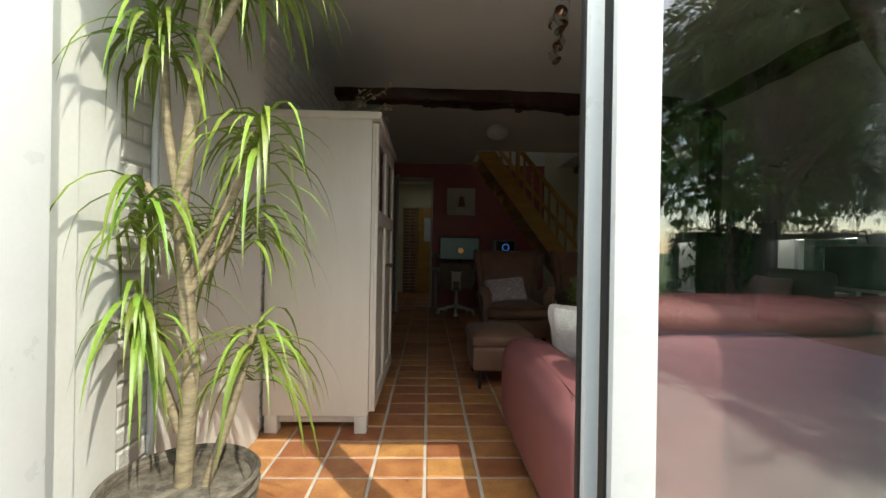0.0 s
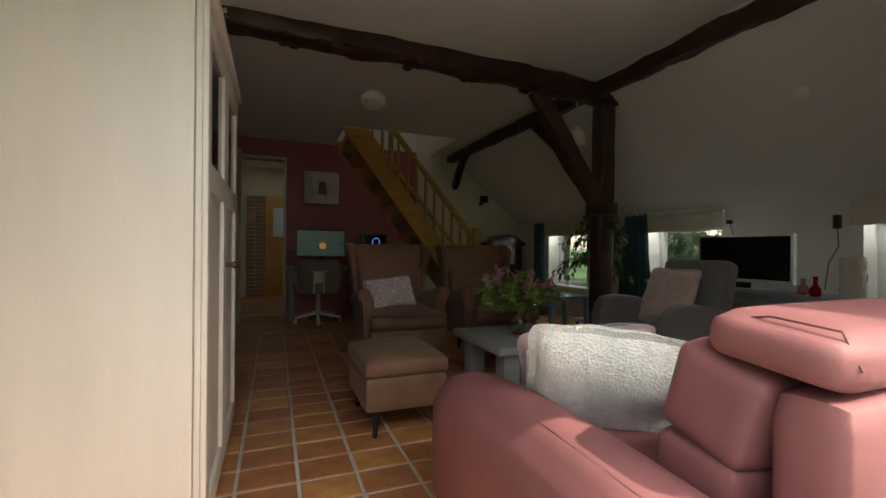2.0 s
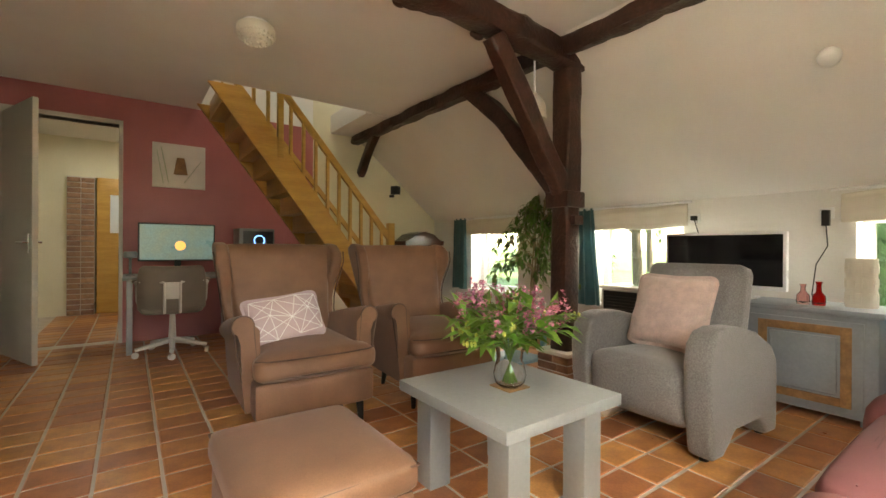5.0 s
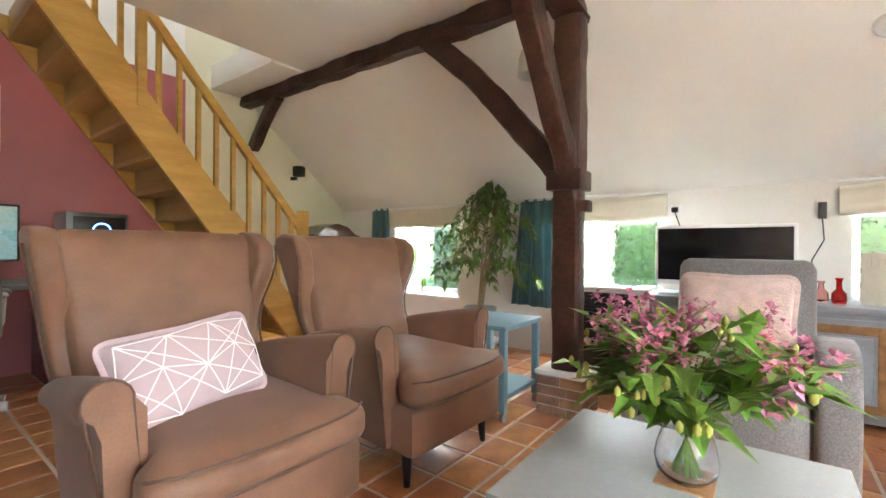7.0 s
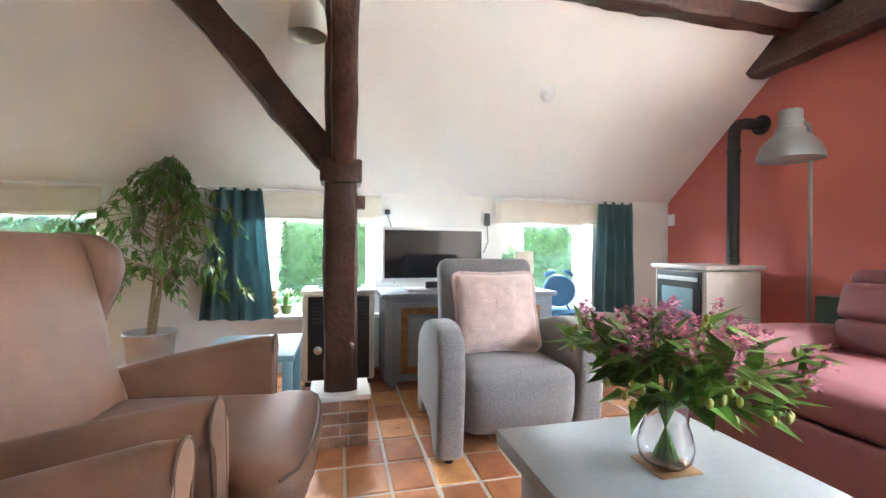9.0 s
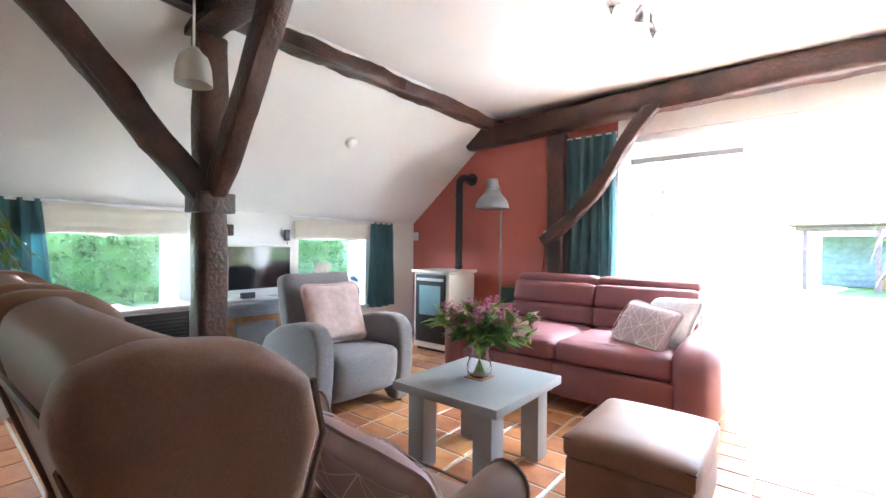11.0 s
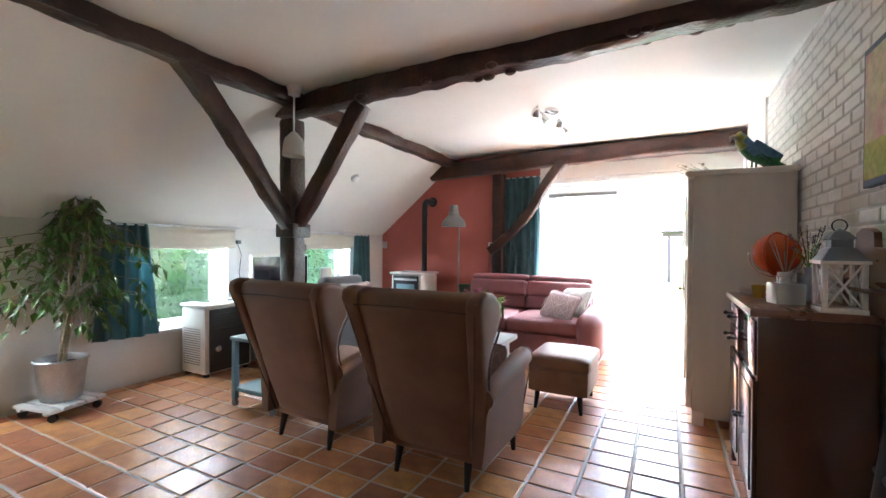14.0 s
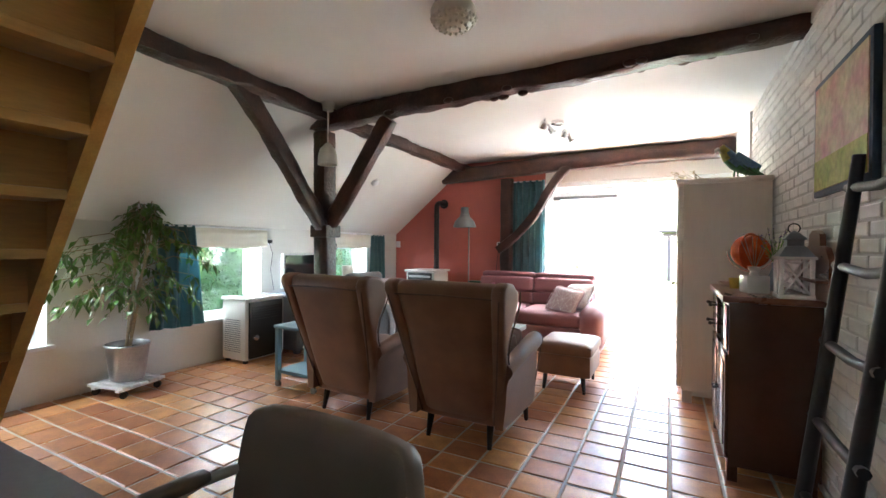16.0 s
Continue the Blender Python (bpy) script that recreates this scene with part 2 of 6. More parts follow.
def soft(bm, c, size, r=0.05, bulge=(0, 0, 0), n=7, m=None, shape=None):
    """A cushion: a rounded box whose faces swell by bulge along each axis."""
    h = Vector(size) / 2
    n += 1
    cells, vs = {}, []

    def vert(i, j, k):
        key = (i, j, k)
        if key not in cells:
            cells[key] = bm.verts.new((2 * i / n - 1, 2 * j / n - 1, 2 * k / n - 1))
            vs.append(cells[key])
        return cells[key]

    for i in range(n):
        for j in range(n):
            for e in (0, n):
                for f in (lambda a, b: (a, b, e), lambda a, b: (a, e, b), lambda a, b: (e, a, b)):
                    quad = [vert(*f(i + da, j + db)) for da, db in ((0, 0), (1, 0), (1, 1), (0, 1))]
                    flip = (e == 0) != (f(1, 2)[1] == e and f(1, 2)[0] == 1)
                    bm.faces.new(quad[::-1] if flip else quad)
    rr = min(r, *h)
    for v in vs:
        p = v.co.copy()
        q = Vector([math.copysign(abs(p[k]) ** 0.75, p[k]) * h[k] for k in range(3)])
        inner = Vector([max(-(h[k] - rr), min(h[k] - rr, q[k])) for k in range(3)])
        d = q - inner
        if d.length > 1e-6:
            q = inner + d.normalized() * rr
        u = p
        q.x += math.copysign(bulge[0], p.x) * abs(p.x) * (1 - u.y ** 2) * (1 - u.z ** 2)
        q.y += math.copysign(bulge[1], p.y) * abs(p.y) * (1 - u.x ** 2) * (1 - u.z ** 2)
        q.z += math.copysign(bulge[2], p.z) * abs(p.z) * (1 - u.x ** 2) * (1 - u.y ** 2)
        if shape:
            q = shape(q, u)
        v.co = q + Vector(c)
    if m is not None:
        bmesh.ops.transform(bm, matrix=m, verts=vs)
    return vs


def tube(bm, pts, r, seg=10, cap=True, flat=1.0):
    """A round bar along pts; r is one radius or one for each point."""
    pts = [Vector(p) for p in pts]
    rs = r if isinstance(r, (list, tuple)) else [r] * len(pts)
    rings, up = [], None
    for i, p in enumerate(pts):
        d = (pts[min(i + 1, len(pts) - 1)] - pts[max(i - 1, 0)]).normalized()
        if up is None:
            up = Vector((0, 0, 1)) if abs(d.z) < 0.9 else Vector((1, 0, 0))
        s = d.cross(up).normalized()
        up = s.cross(d).normalized()
        rings.append([bm.verts.new(p + rs[i] * (math.cos(a) * s + math.sin(a) * up * flat)) for a in (2 * math.pi * k / seg for k in range(seg))])
    for a, b in zip(rings, rings[1:]):
        for k in range(seg):
            bm.faces.new((a[k], a[(k + 1) % seg], b[(k + 1) % seg], b[k]))
    if cap:
        bm.faces.new(rings[0][::-1])
        bm.faces.new(rings[-1])


def lathe(bm, prof, c=(0, 0, 0), seg=24, m=None):
    """Turns a profile of (radius, height) about the upright axis."""
    rings, made = [], []
    for r, z in prof:
        ring = [bm.verts.new((c[0] + r * math.cos(a), c[1] + r * math.sin(a), c[2] + z)) for a in (2 * math.pi * k / seg for k in range(seg))]
        rings.append(ring)
        made += ring
    for a, b in zip(rings, rings[1:]):
        for k in range(seg):
            bm.faces.new((a[k], a[(k + 1) % seg], b[(k + 1) % seg], b[k]))
    if prof[0][0] > 1e-4:
        bm.faces.new(rings[0][::-1])
    if prof[-1][0] > 1e-4:
        bm.faces.new(rings[-1])
    if m is not None:
        bmesh.ops.transform(bm, matrix=m, verts=made)
    return made


def prism(bm, outline, axis, a0, a1):
    """An outline in the two other axes, drawn out along axis from a0 to a1."""
    def at(p, a):
        return {"x": (a, p[0], p[1]), "y": (p[0], a, p[1]), "z": (p[0], p[1], a)}[axis]
    lo, hi = [bm.verts.new(at(p, a0)) for p in outline], [bm.verts.new(at(p, a1)) for p in outline]
    fs = [bm.faces.new(lo), bm.faces.new(hi)]
    k = len(outline)
    for i in range(k):
        fs.append(bm.faces.new((lo[i], lo[(i + 1) % k], hi[(i + 1) % k], hi[i])))
    bmesh.ops.recalc_face_normals(bm, faces=fs)
    return lo + hi


def leaf(bm, p, way, up, length, width, droop=0.2):
    """One folded leaf of four faces."""
    way = way.normalized()
    s = way.cross(up)
    if s.length < 1e-4:
        s = way.cross(Vector((1, 0, 0)))
    s.normalize()
    nrm = s.cross(way)
    a = bm.verts.new(p)
    m1 = p + way * length * 0.45
    t = bm.verts.new(p + way * length - nrm * droop * length)
    l1, r1, mid = bm.verts.new(m1 + s * width / 2 + nrm * width * 0.15), bm.verts.new(m1 - s * width / 2 + nrm * width * 0.15), bm.verts.new(m1)
    for f in ((a, l1, mid), (a, mid, r1), (l1, t, mid), (mid, t, r1)):
        bm.faces.new(f)


def obj(name, bm, material, smooth=False):
    me = bpy.data.meshes.new(name)
    bm.normal_update()
    bm.to_mesh(me)
    bm.free()
    me.materials.append(material)
    if smooth:
        me.shade_smooth()
        me.set_sharp_from_angle(angle=radians(48))
    return new(name, me)


def part(name, bm, material, parent, label="", smooth=True):
    ob = obj(name, bm, material, smooth)
    ob.parent = parent
    if label:
        ob["label"] = label
    return ob


def thing(name, label, category, at=None, group="", kind=""):
    e = new(name)
    e.empty_display_size = 0.1
    if at is not None:
        e.matrix_basis = at
    return tagged(e, label, category, group, kind)


def bx(name, parent, material, *dims, bevel=0.003, label="", m=None):
    bm = bmesh.new()
    box(bm, *dims, bevel=bevel, m=m)
    return part(name, bm, material, parent, label)


def solid(name, material, boxes, label, bevel=0.0, category="structure"):
    bm = bmesh.new()
    for b in boxes:
        box(bm, *b, bevel=bevel)
    return tagged(obj(name, bm, material), label, category, kind="structure")

# ---- structure ----
XL, XK, YD, YP, CEIL, KNEE = -0.93, 4.08, 1.14, 7.85, 2.60, 1.45
RX = 2.69  # where the roof slope meets the flat ceiling


def wall_boxes(axis, a0, a1, lo, hi, z0, z1, holes):
    """Boxes of a wall that runs from lo to hi, with holes (u0, u1, v0, v1)."""
    us = sorted({lo, hi, *[h[0] for h in holes], *[h[1] for h in holes]})
    out = []
    for u0, u1 in zip(us, us[1:]):
        cuts = sorted((h[2], h[3]) for h in holes if h[0] <= u0 and h[1] >= u1)
        z = z0
        for c0, c1 in cuts:
            if c0 > z:
                out.append((u0, u1, z, c0))
            z = c1
        if z < z1:
            out.append((u0, u1, z, z1))
    return [((a0, a1, u0, u1, v0, v1) if axis == "x" else (u0, u1, a0, a1, v0, v1)) for u0, u1, v0, v1 in out]


WINS = [(1.98, 2.88, 0.45, 1.27), (4.00, 4.92, 0.45, 1.29), (6.00, 6.92, 0.45, 1.29)]
solid("wall_east", PLASTER, wall_boxes("x", XK, XK + 0.3, 0.85, 8.05, -0.1, KNEE + 0.12, WINS), "low white plastered knee wall with three windows")
floor = solid("floor", GROUT, [(XL - 0.02, XK + 0.02, 0.85, YP + 0.15, -0.1, -0.006), (-1.2, 1.2, YP + 0.15, 12.2, -0.1, -0.006)], "grey grouted tiled floor bed")
solid("ceiling", CEIL_M, [(XL - 0.2, RX, 0.85, 6.74, CEIL, CEIL + 0.2), (XL - 0.2, 0.76, 6.74, YP + 0.15, CEIL, CEIL + 0.2), (-1.3, 1.3, YP + 0.15, 12.3, 2.62, 2.75)], "flat off-white painted ceiling")
bm = bmesh.new()
prism(bm, [(XK + 0.32, KNEE - 0.26 * 0.83), (XK, KNEE), (RX, CEIL), (RX, CEIL + 0.25), (XK + 0.32, KNEE + 0.1)], "y", 0.85, 8.05)
tagged(obj("ceiling_slope", bm, CEIL_M), "sloping white plastered roof underside above the windows", "ceiling", kind="structure")
# Unseen overhang, added to keep direct sun out of the knee-wall windows.
solid("sun_block_eave", UPVC, [(XK + 0.30, XK + 0.86, 0.85, 8.05, 1.36, 1.50)], "unseen white overhang added at the roof edge to shade the windows")
# stair well above the opening
solid("stairwell_wall", PLASTER, [(0.48, 0.68, 6.5, 8.05, CEIL + 0.2, 4.6), (RX - 0.06, RX + 0.2, 6.44, 8.05, CEIL + 0.18, 4.6), (0.48, RX + 0.5, 6.54, 6.74, CEIL + 0.2, 4.6), (0.48, 2.1, YP + 0.003, 8.05, CEIL, 4.6), (0.48, RX + 0.5, 6.44, 8.05, 4.6, 4.7)], "white plastered walls of the stairwell")
# door wall
DOOR = (-0.90, 1.42, -0.05, 2.20)
solid("wall_south", RED, wall_boxes("y", 0.86, YD, 1.42, XK, -0.1, CEIL, []), "terracotta-red painted end wall")
solid("wall_south_lintel", PLASTER, [(XL, 1.42, 0.86, YD, 2.20, CEIL), (XL, -0.90, 0.86, YD, -0.1, 2.20)], "white plaster above the sliding door")
solid("facade", PLASTER, [(-1.22, XL, 0.6, 0.855, -0.1, 2.7), (1.42, XK + 0.3, 0.80, 0.857, -0.1, 1.5)], "white rendered outer wall by the terrace")
solid("door_reveal", UPVC, [(1.405, 1.419, 0.981, YD + 0.012, 0, 2.12), (1.42, 1.47, YD + 0.001, YD + 0.012, 0, 2.20)], "white lining beside the sliding door", bevel=0.002)
# far wall with door
PD = (-0.83, 0.03, -0.05, 2.30)
solid("wall_north", PINK, wall_boxes("y", YP, YP + 0.15, XL - 0.05, 2.1, -0.1, CEIL, [PD]), "raspberry-pink painted wall with a doorway")
solid("wall_north_cream", CREAM, [(2.1, XK, YP, YP + 0.15, -0.1, 4.6)], "cream plastered wall beside the stairs")
hall = solid("hall_wall", CREAM, [(-1.35, -1.2, YP + 0.15, 12.3, -0.1, 2.62), (0.9, 1.05, YP + 0.15, 12.3, -0.1, 2.62), (-1.2, -0.62, 10.5, 10.62, -0.1, 2.62), (-0.62, 0.9, 10.5, 10.62, 2.05, 2.62), (-1.35, 1.05, 12.2, 12.35, -0.1, 2.62)], "cream plastered walls of the hall")
west = solid("wall_west", MORTAR_W, [(XL - 0.25, XL - 0.008, 0.86, YP + 0.15, -0.1, CEIL)], "white painted brick wall")
solid("wall_lining", PLASTER, [(XL - 0.006, XL + 0.018, 1.141, 1.31, 0, CEIL), (XL - 0.006, XL + 0.018, 1.50, 2.40, 0, CEIL)], "smooth grey-white boards on the brick by the door", bevel=0.003)
bm = bmesh.new()
tube(bm, [(XL + 0.014, 1.475, 0.0), (XL + 0.014, 1.475, CEIL)], 0.011, 10)
tagged(obj("wall_pipe", bm, UPVC, True), "thin white painted pipe up the brick wall", "pipe")
solid("baseboard", TILE, [(XL, XL + 0.012, 4.9, YP, 0, 0.075)], "terracotta tile skirting", bevel=0.002)
solid("door_trim", DOORPAINT, [(-0.87, -0.83, YP - 0.015, YP + 0.16, 0, 2.34), (0.03, 0.065, YP - 0.015, YP + 0.16, 0, 2.34), (-0.87, 0.065, YP - 0.015, YP + 0.16, 2.30, 2.345)], "off-white painted door frame", bevel=0.003)


def timber(name, pts, w, h, label, wob=0.012, knots=0, seed=1, material=BEAM):
    """A hewn beam along pts, w across and h high, with an uneven surface."""
    rnd = random.Random(seed)
    pts = [Vector(p) for p in pts]
    lens = [0]
    for a, b in zip(pts, pts[1:]):
        lens.append(lens[-1] + (b - a).length)
    n = max(8, int(lens[-1] / 0.06))
    bm = bmesh.new()
    rings = []
    for i in range(n + 1):
        s = lens[-1] * i / n
        k = max(j for j in range(len(pts) - 1) if lens[j] <= s + 1e-9)
        f = (s - lens[k]) / (lens[k + 1] - lens[k])
        if len(pts) > 2:
            p0, p1, p2, p3 = pts[max(k - 1, 0)], pts[k], pts[k + 1], pts[min(k + 2, len(pts) - 1)]
            p = 0.5 * (2 * p1 + (p2 - p0) * f + (2 * p0 - 5 * p1 + 4 * p2 - p3) * f * f + (3 * p1 - p0 - 3 * p2 + p3) * f ** 3)
        else:
            p = pts[k].lerp(pts[k + 1], f)
        d = (pts[k + 1] - pts[k]).normalized()
        up = Vector((0, 0, 1)) if abs(d.z) < 0.95 else Vector((0, 1, 0))
        side = d.cross(up).normalized()
        upv = side.cross(d).normalized()
        ring = []
        for q in range(16):
            a = 2 * math.pi * q / 16 + math.pi / 16
            c, sn = math.cos(a), math.sin(a)
            e = 0.42
            lx, lz = math.copysign(abs(c) ** e, c) * w / 2, math.copysign(abs(sn) ** e, sn) * h / 2
            nz = noise.noise(Vector((s * 3.1 + seed * 9, c * 1.3, sn * 1.3))) * wob * 1.6 + noise.noise(Vector((s * 11 + seed * 5, c * 2.5, sn * 2.5))) * wob * 0.7
            ring.append(bm.verts.new(p + side * (lx + nz * c) + upv * (lz + nz * sn)))
        rings.append(ring)
    for a, b in zip(rings, rings[1:]):
        for k in range(16):
            bm.faces.new((a[k], a[(k + 1) % 16], b[(k + 1) % 16], b[k]))
    bm.faces.new(rings[0][::-1])
    bm.faces.new(rings[-1])
    bmesh.ops.recalc_face_normals(bm, faces=bm.faces)
    for _ in range(knots):
        s = rnd.uniform(0.05, 0.8)
        p = pts[0].lerp(pts[-1], s) + Vector((0, rnd.choice((-1, 1)) * w * 0.42, -h * 0.36))
        g = bmesh.ops.create_icosphere(bm, subdivisions=2, radius=rnd.uniform(0.018, 0.034))
        for v in g["verts"]:
            v.co = p + Vector((v.co.x * 1.5, v.co.y, v.co.z * 0.9))
    ob = obj(name, bm, material, True)
    return tagged(ob, label, "beam")


timber("ceiling_beam", [(XL - 0.02, 4.30, 2.595), (0.2, 4.27, 2.565), (1.4, 4.27, 2.54), (2.4, 4.28, 2.50), (3.04, 4.28, 2.465)], 0.19, 0.17, "dark brown knotty timber crossbeam under the ceiling", 0.022, 14, 3)
timber("timber_post", [(2.81, 4.28, 0.26), (2.82, 4.28, 1.44), (2.83, 4.28, 2.37)], 0.17, 0.17, "dark brown hewn timber post on a brick plinth", 0.008, 0, 5)
bm = bmesh.new()
box(bm, 2.705, 2.915, 4.175, 4.385, 1.33, 1.45, 0.012)
box(bm, 2.77, 2.87, 4.155, 4.20, 1.20, 1.27, 0.008)
tagged(obj("post_collar", bm, BEAM, True), "dark brown stepped joint block round the post", "beam")
timber("purlin", [(2.72, YD, 2.50), (2.73, 3.0, 2.51), (2.74, 4.2, 2.52), (2.72, 6.0, 2.53), (2.70, YP, 2.54)], 0.13, 0.13, "dark brown round purlin along the roof slope", 0.016, 0, 7)
timber("brace", [(2.80, 4.33, 1.45), (2.80, 4.60, 1.76), (2.79, 4.90, 2.11), (2.77, 5.10, 2.31), (2.74, 5.34, 2.51)], 0.11, 0.15, "dark brown curved brace from post to purlin", 0.012, 0, 9)
timber("brace", [(2.76, 4.27, 1.47), (2.5, 4.27, 1.80), (2.06, 4.27, 2.42)], 0.12, 0.15, "dark brown straight brace from post to crossbeam", 0.008, 0, 11)
timber("brace", [(2.72, 7.25, 2.50), (2.74, 7.5, 2.32), (2.76, 7.78, 2.05)], 0.10, 0.12, "short dark brown brace by the end wall", 0.01, 0, 13)
timber("wall_beam", [(XL, 1.27, 2.49), (1.0, 1.27, 2.46), (2.2, 1.27, 2.41), (3.05, 1.27, 2.38)], 0.22, 0.22, "reddish brown timber beam above the sliding door", 0.012, 0, 15)
timber("wall_post", [(1.99, 1.22, 0.0), (1.99, 1.22, 2.29)], 0.18, 0.16, "reddish brown timber post against the red wall", 0.006, 0, 17)
timber("brace", [(2.08, 1.36, 1.20), (1.80, 1.36, 1.42), (1.50, 1.36, 1.75), (1.28, 1.36, 2.12), (1.02, 1.33, 2.44)], 0.09, 0.12, "reddish brown curved brace beside the curtain", 0.01, 0, 19)
bx("stair_trimmer", None, CEIL_M, RX - 0.35, RX + 0.1, 6.74, YP, CEIL - 0.02, CEIL + 0.22)
tagged(bpy.data.objects["stair_trimmer"], "white boxed trimmer beside the stair opening", "trim", kind="structure")

# brick plinth of the post
plinth = thing("brick_plinth", "low plinth of pale red bricks with a white slab", "plinth")
bx("slab", plinth, PLASTER, 2.665, 2.955, 4.13, 4.43, 0.235, 0.26, bevel=0.006, label="white mortar slab")
bx("core", plinth, GROUT, 2.68, 2.94, 4.145, 4.415, 0, 0.236, bevel=0)
for c in range(4):
    for k in range(2):
        z = c * 0.059
        off = 0.0 if c % 2 else 0.04
        bx("brick", plinth, REDBRICK, 2.672, 2.948, 4.14 + k * (0.14 - off), 4.14 + (0.135 - off if k == 0 else 0.28), z, z + 0.05, bevel=0.004)

# ---- sliding door ----
door = thing("sliding_door", "white plastic sliding glass door, half open", "door", kind="structure")
for nm, d in (("frame_head", (-0.90, 1.42, 0.80, 0.98, 2.10, 2.20)), ("frame_jamb", (-0.90, -0.83, 0.80, 0.98, 0, 2.10)), ("frame_jamb", (1.35, 1.42, 0.80, 0.98, 0, 2.10)), ("threshold", (-0.90, 1.42, 0.78, 1.10, -0.02, 0.03))):
    bx(nm, door, UPVC, *d, bevel=0.006)


def leaf_panel(name, x0, x1, y0, y1, fw):
    p = bx(name, door, UPVC, x0, x0 + fw, y0, y1, 0.03, 2.08, bevel=0.008)
    bx("stile", p, UPVC, x1 - fw, x1, y0, y1, 0.03, 2.08, bevel=0.008)
    bx("rail", p, UPVC, x0 + fw, x1 - fw, y0, y1, 0.03, 0.03 + fw, bevel=0.004)
    bx("rail", p, UPVC, x0 + fw, x1 - fw, y0, y1, 2.08 - fw, 2.08, bevel=0.004)
    g = bx("pane", p, DOORGLASS, x0 + fw - 0.004, x1 - fw + 0.004, (y0 + y1) / 2 - 0.006, (y0 + y1) / 2 + 0.006, 0.02 + fw, 2.09 - fw, bevel=0)
    g.visible_shadow = False
    bx("gasket", p, RUBBER, x0 - 0.006, x0 + 0.002, y0 + 0.02, y1 - 0.02, 0.05, 2.06, bevel=0)
    return p


inner = leaf_panel("sliding_leaf", 0.34, 1.34, 0.905, 0.965, 0.10)
leaf_panel("fixed_leaf", 0.36, 1.35, 0.815, 0.885, 0.09)
bm = bmesh.new()
tube(bm, [(0.385, 0.965, 0.79), (0.385, 1.02, 0.80), (0.385, 1.025, 0.85), (0.385, 1.025, 1.10), (0.385, 1.02, 1.15), (0.385, 0.965, 1.16)], 0.016, 10)
part("pull_handle", bm, UPVC, inner, "white bow-shaped pull handle")
bm = bmesh.new()
for z in (0.99, 1.04):
    lathe(bm, [(0.0, 0), (0.013, 0), (0.013, 0.006), (0, 0.006)], m=pose(0.372, 0.975, z, 90, 0, 0))
part("key", bm, mat("brass", (0.5, 0.36, 0.1), 0.3, metal=0.9), inner, "brass key in the lock")
bx("roller_box", door, UPVC, -0.9, 1.42, 0.985, 1.139, 2.125, 2.198, bevel=0.01, label="white roller screen box")
bx("screen_roll", door, GREYMETAL, 0.44, 1.34, 0.966, 0.99, 1.96, 2.01, bevel=0.008, label="grey rolled sun screen")

# ---- knee-wall windows, blinds, curtains ----
for i, (y0, y1, z0, z1) in enumerate(WINS):
    w = thing("window_%d" % (i + 1), "white framed window set deep in the knee wall", "window", kind="structure")
    X0, X1 = XK + 0.19, XK + 0.26
    for nm, d in (("frame_bottom", (X0, X1, y0, y1, z0, z0 + 0.06)), ("frame_top", (X0, X1, y0, y1, z1 - 0.06, z1)), ("frame_side", (X0, X1, y0, y0 + 0.06, z0 + 0.06, z1 - 0.06)), ("frame_side", (X0, X1, y1 - 0.06, y1, z0 + 0.06, z1 - 0.06))):
        bx(nm, w, UPVC, *d, bevel=0.006)
    g = bx("pane", w, GLASS, X0 + 0.025, X0 + 0.037, y0 + 0.055, y1 - 0.055, z0 + 0.055, z1 - 0.055, bevel=0)
    g.visible_shadow = False
    bx("window_sill", w, UPVC, XK - 0.05, X0, y0 - 0.04, y1 + 0.04, z0 - 0.03, z0 + 0.003, bevel=0.008)
    bm = bmesh.new()
    tube(bm, [(X0, y0 + 0.03, 0.85), (X0 - 0.03, y0 + 0.03, 0.85), (X0 - 0.035, y0 + 0.03, 0.80), (X0 - 0.035, y0 + 0.03, 0.75)], 0.008, 8)
    part("window_handle", bm, UPVC, w)
    bl = thing("roman_blind", "cream cloth blind drawn up above the window", "blind", group="blinds on the knee wall")
    bm = bmesh.new()
    soft(bm, (XK - 0.035, (y0 + y1) / 2 + 0.01, 1.315), (0.03, y1 - y0 + 0.12, 0.20), 0.012, (0.006, 0, 0.004), 8, shape=lambda q, u: q + Vector((0.006 * math.sin(q.z * 90 + q.y * 3), 0, 0.008 * math.sin(q.y * 9))))
    part("cloth", bm, BLIND, bl)
    bm = bmesh.new()
    tube(bm, [(XK - 0.05, y0 - 0.09, 1.432), (XK - 0.05, y1 + 0.12, 1.436)], 0.011, 8)
    part("rod", bm, UPVC, bl)


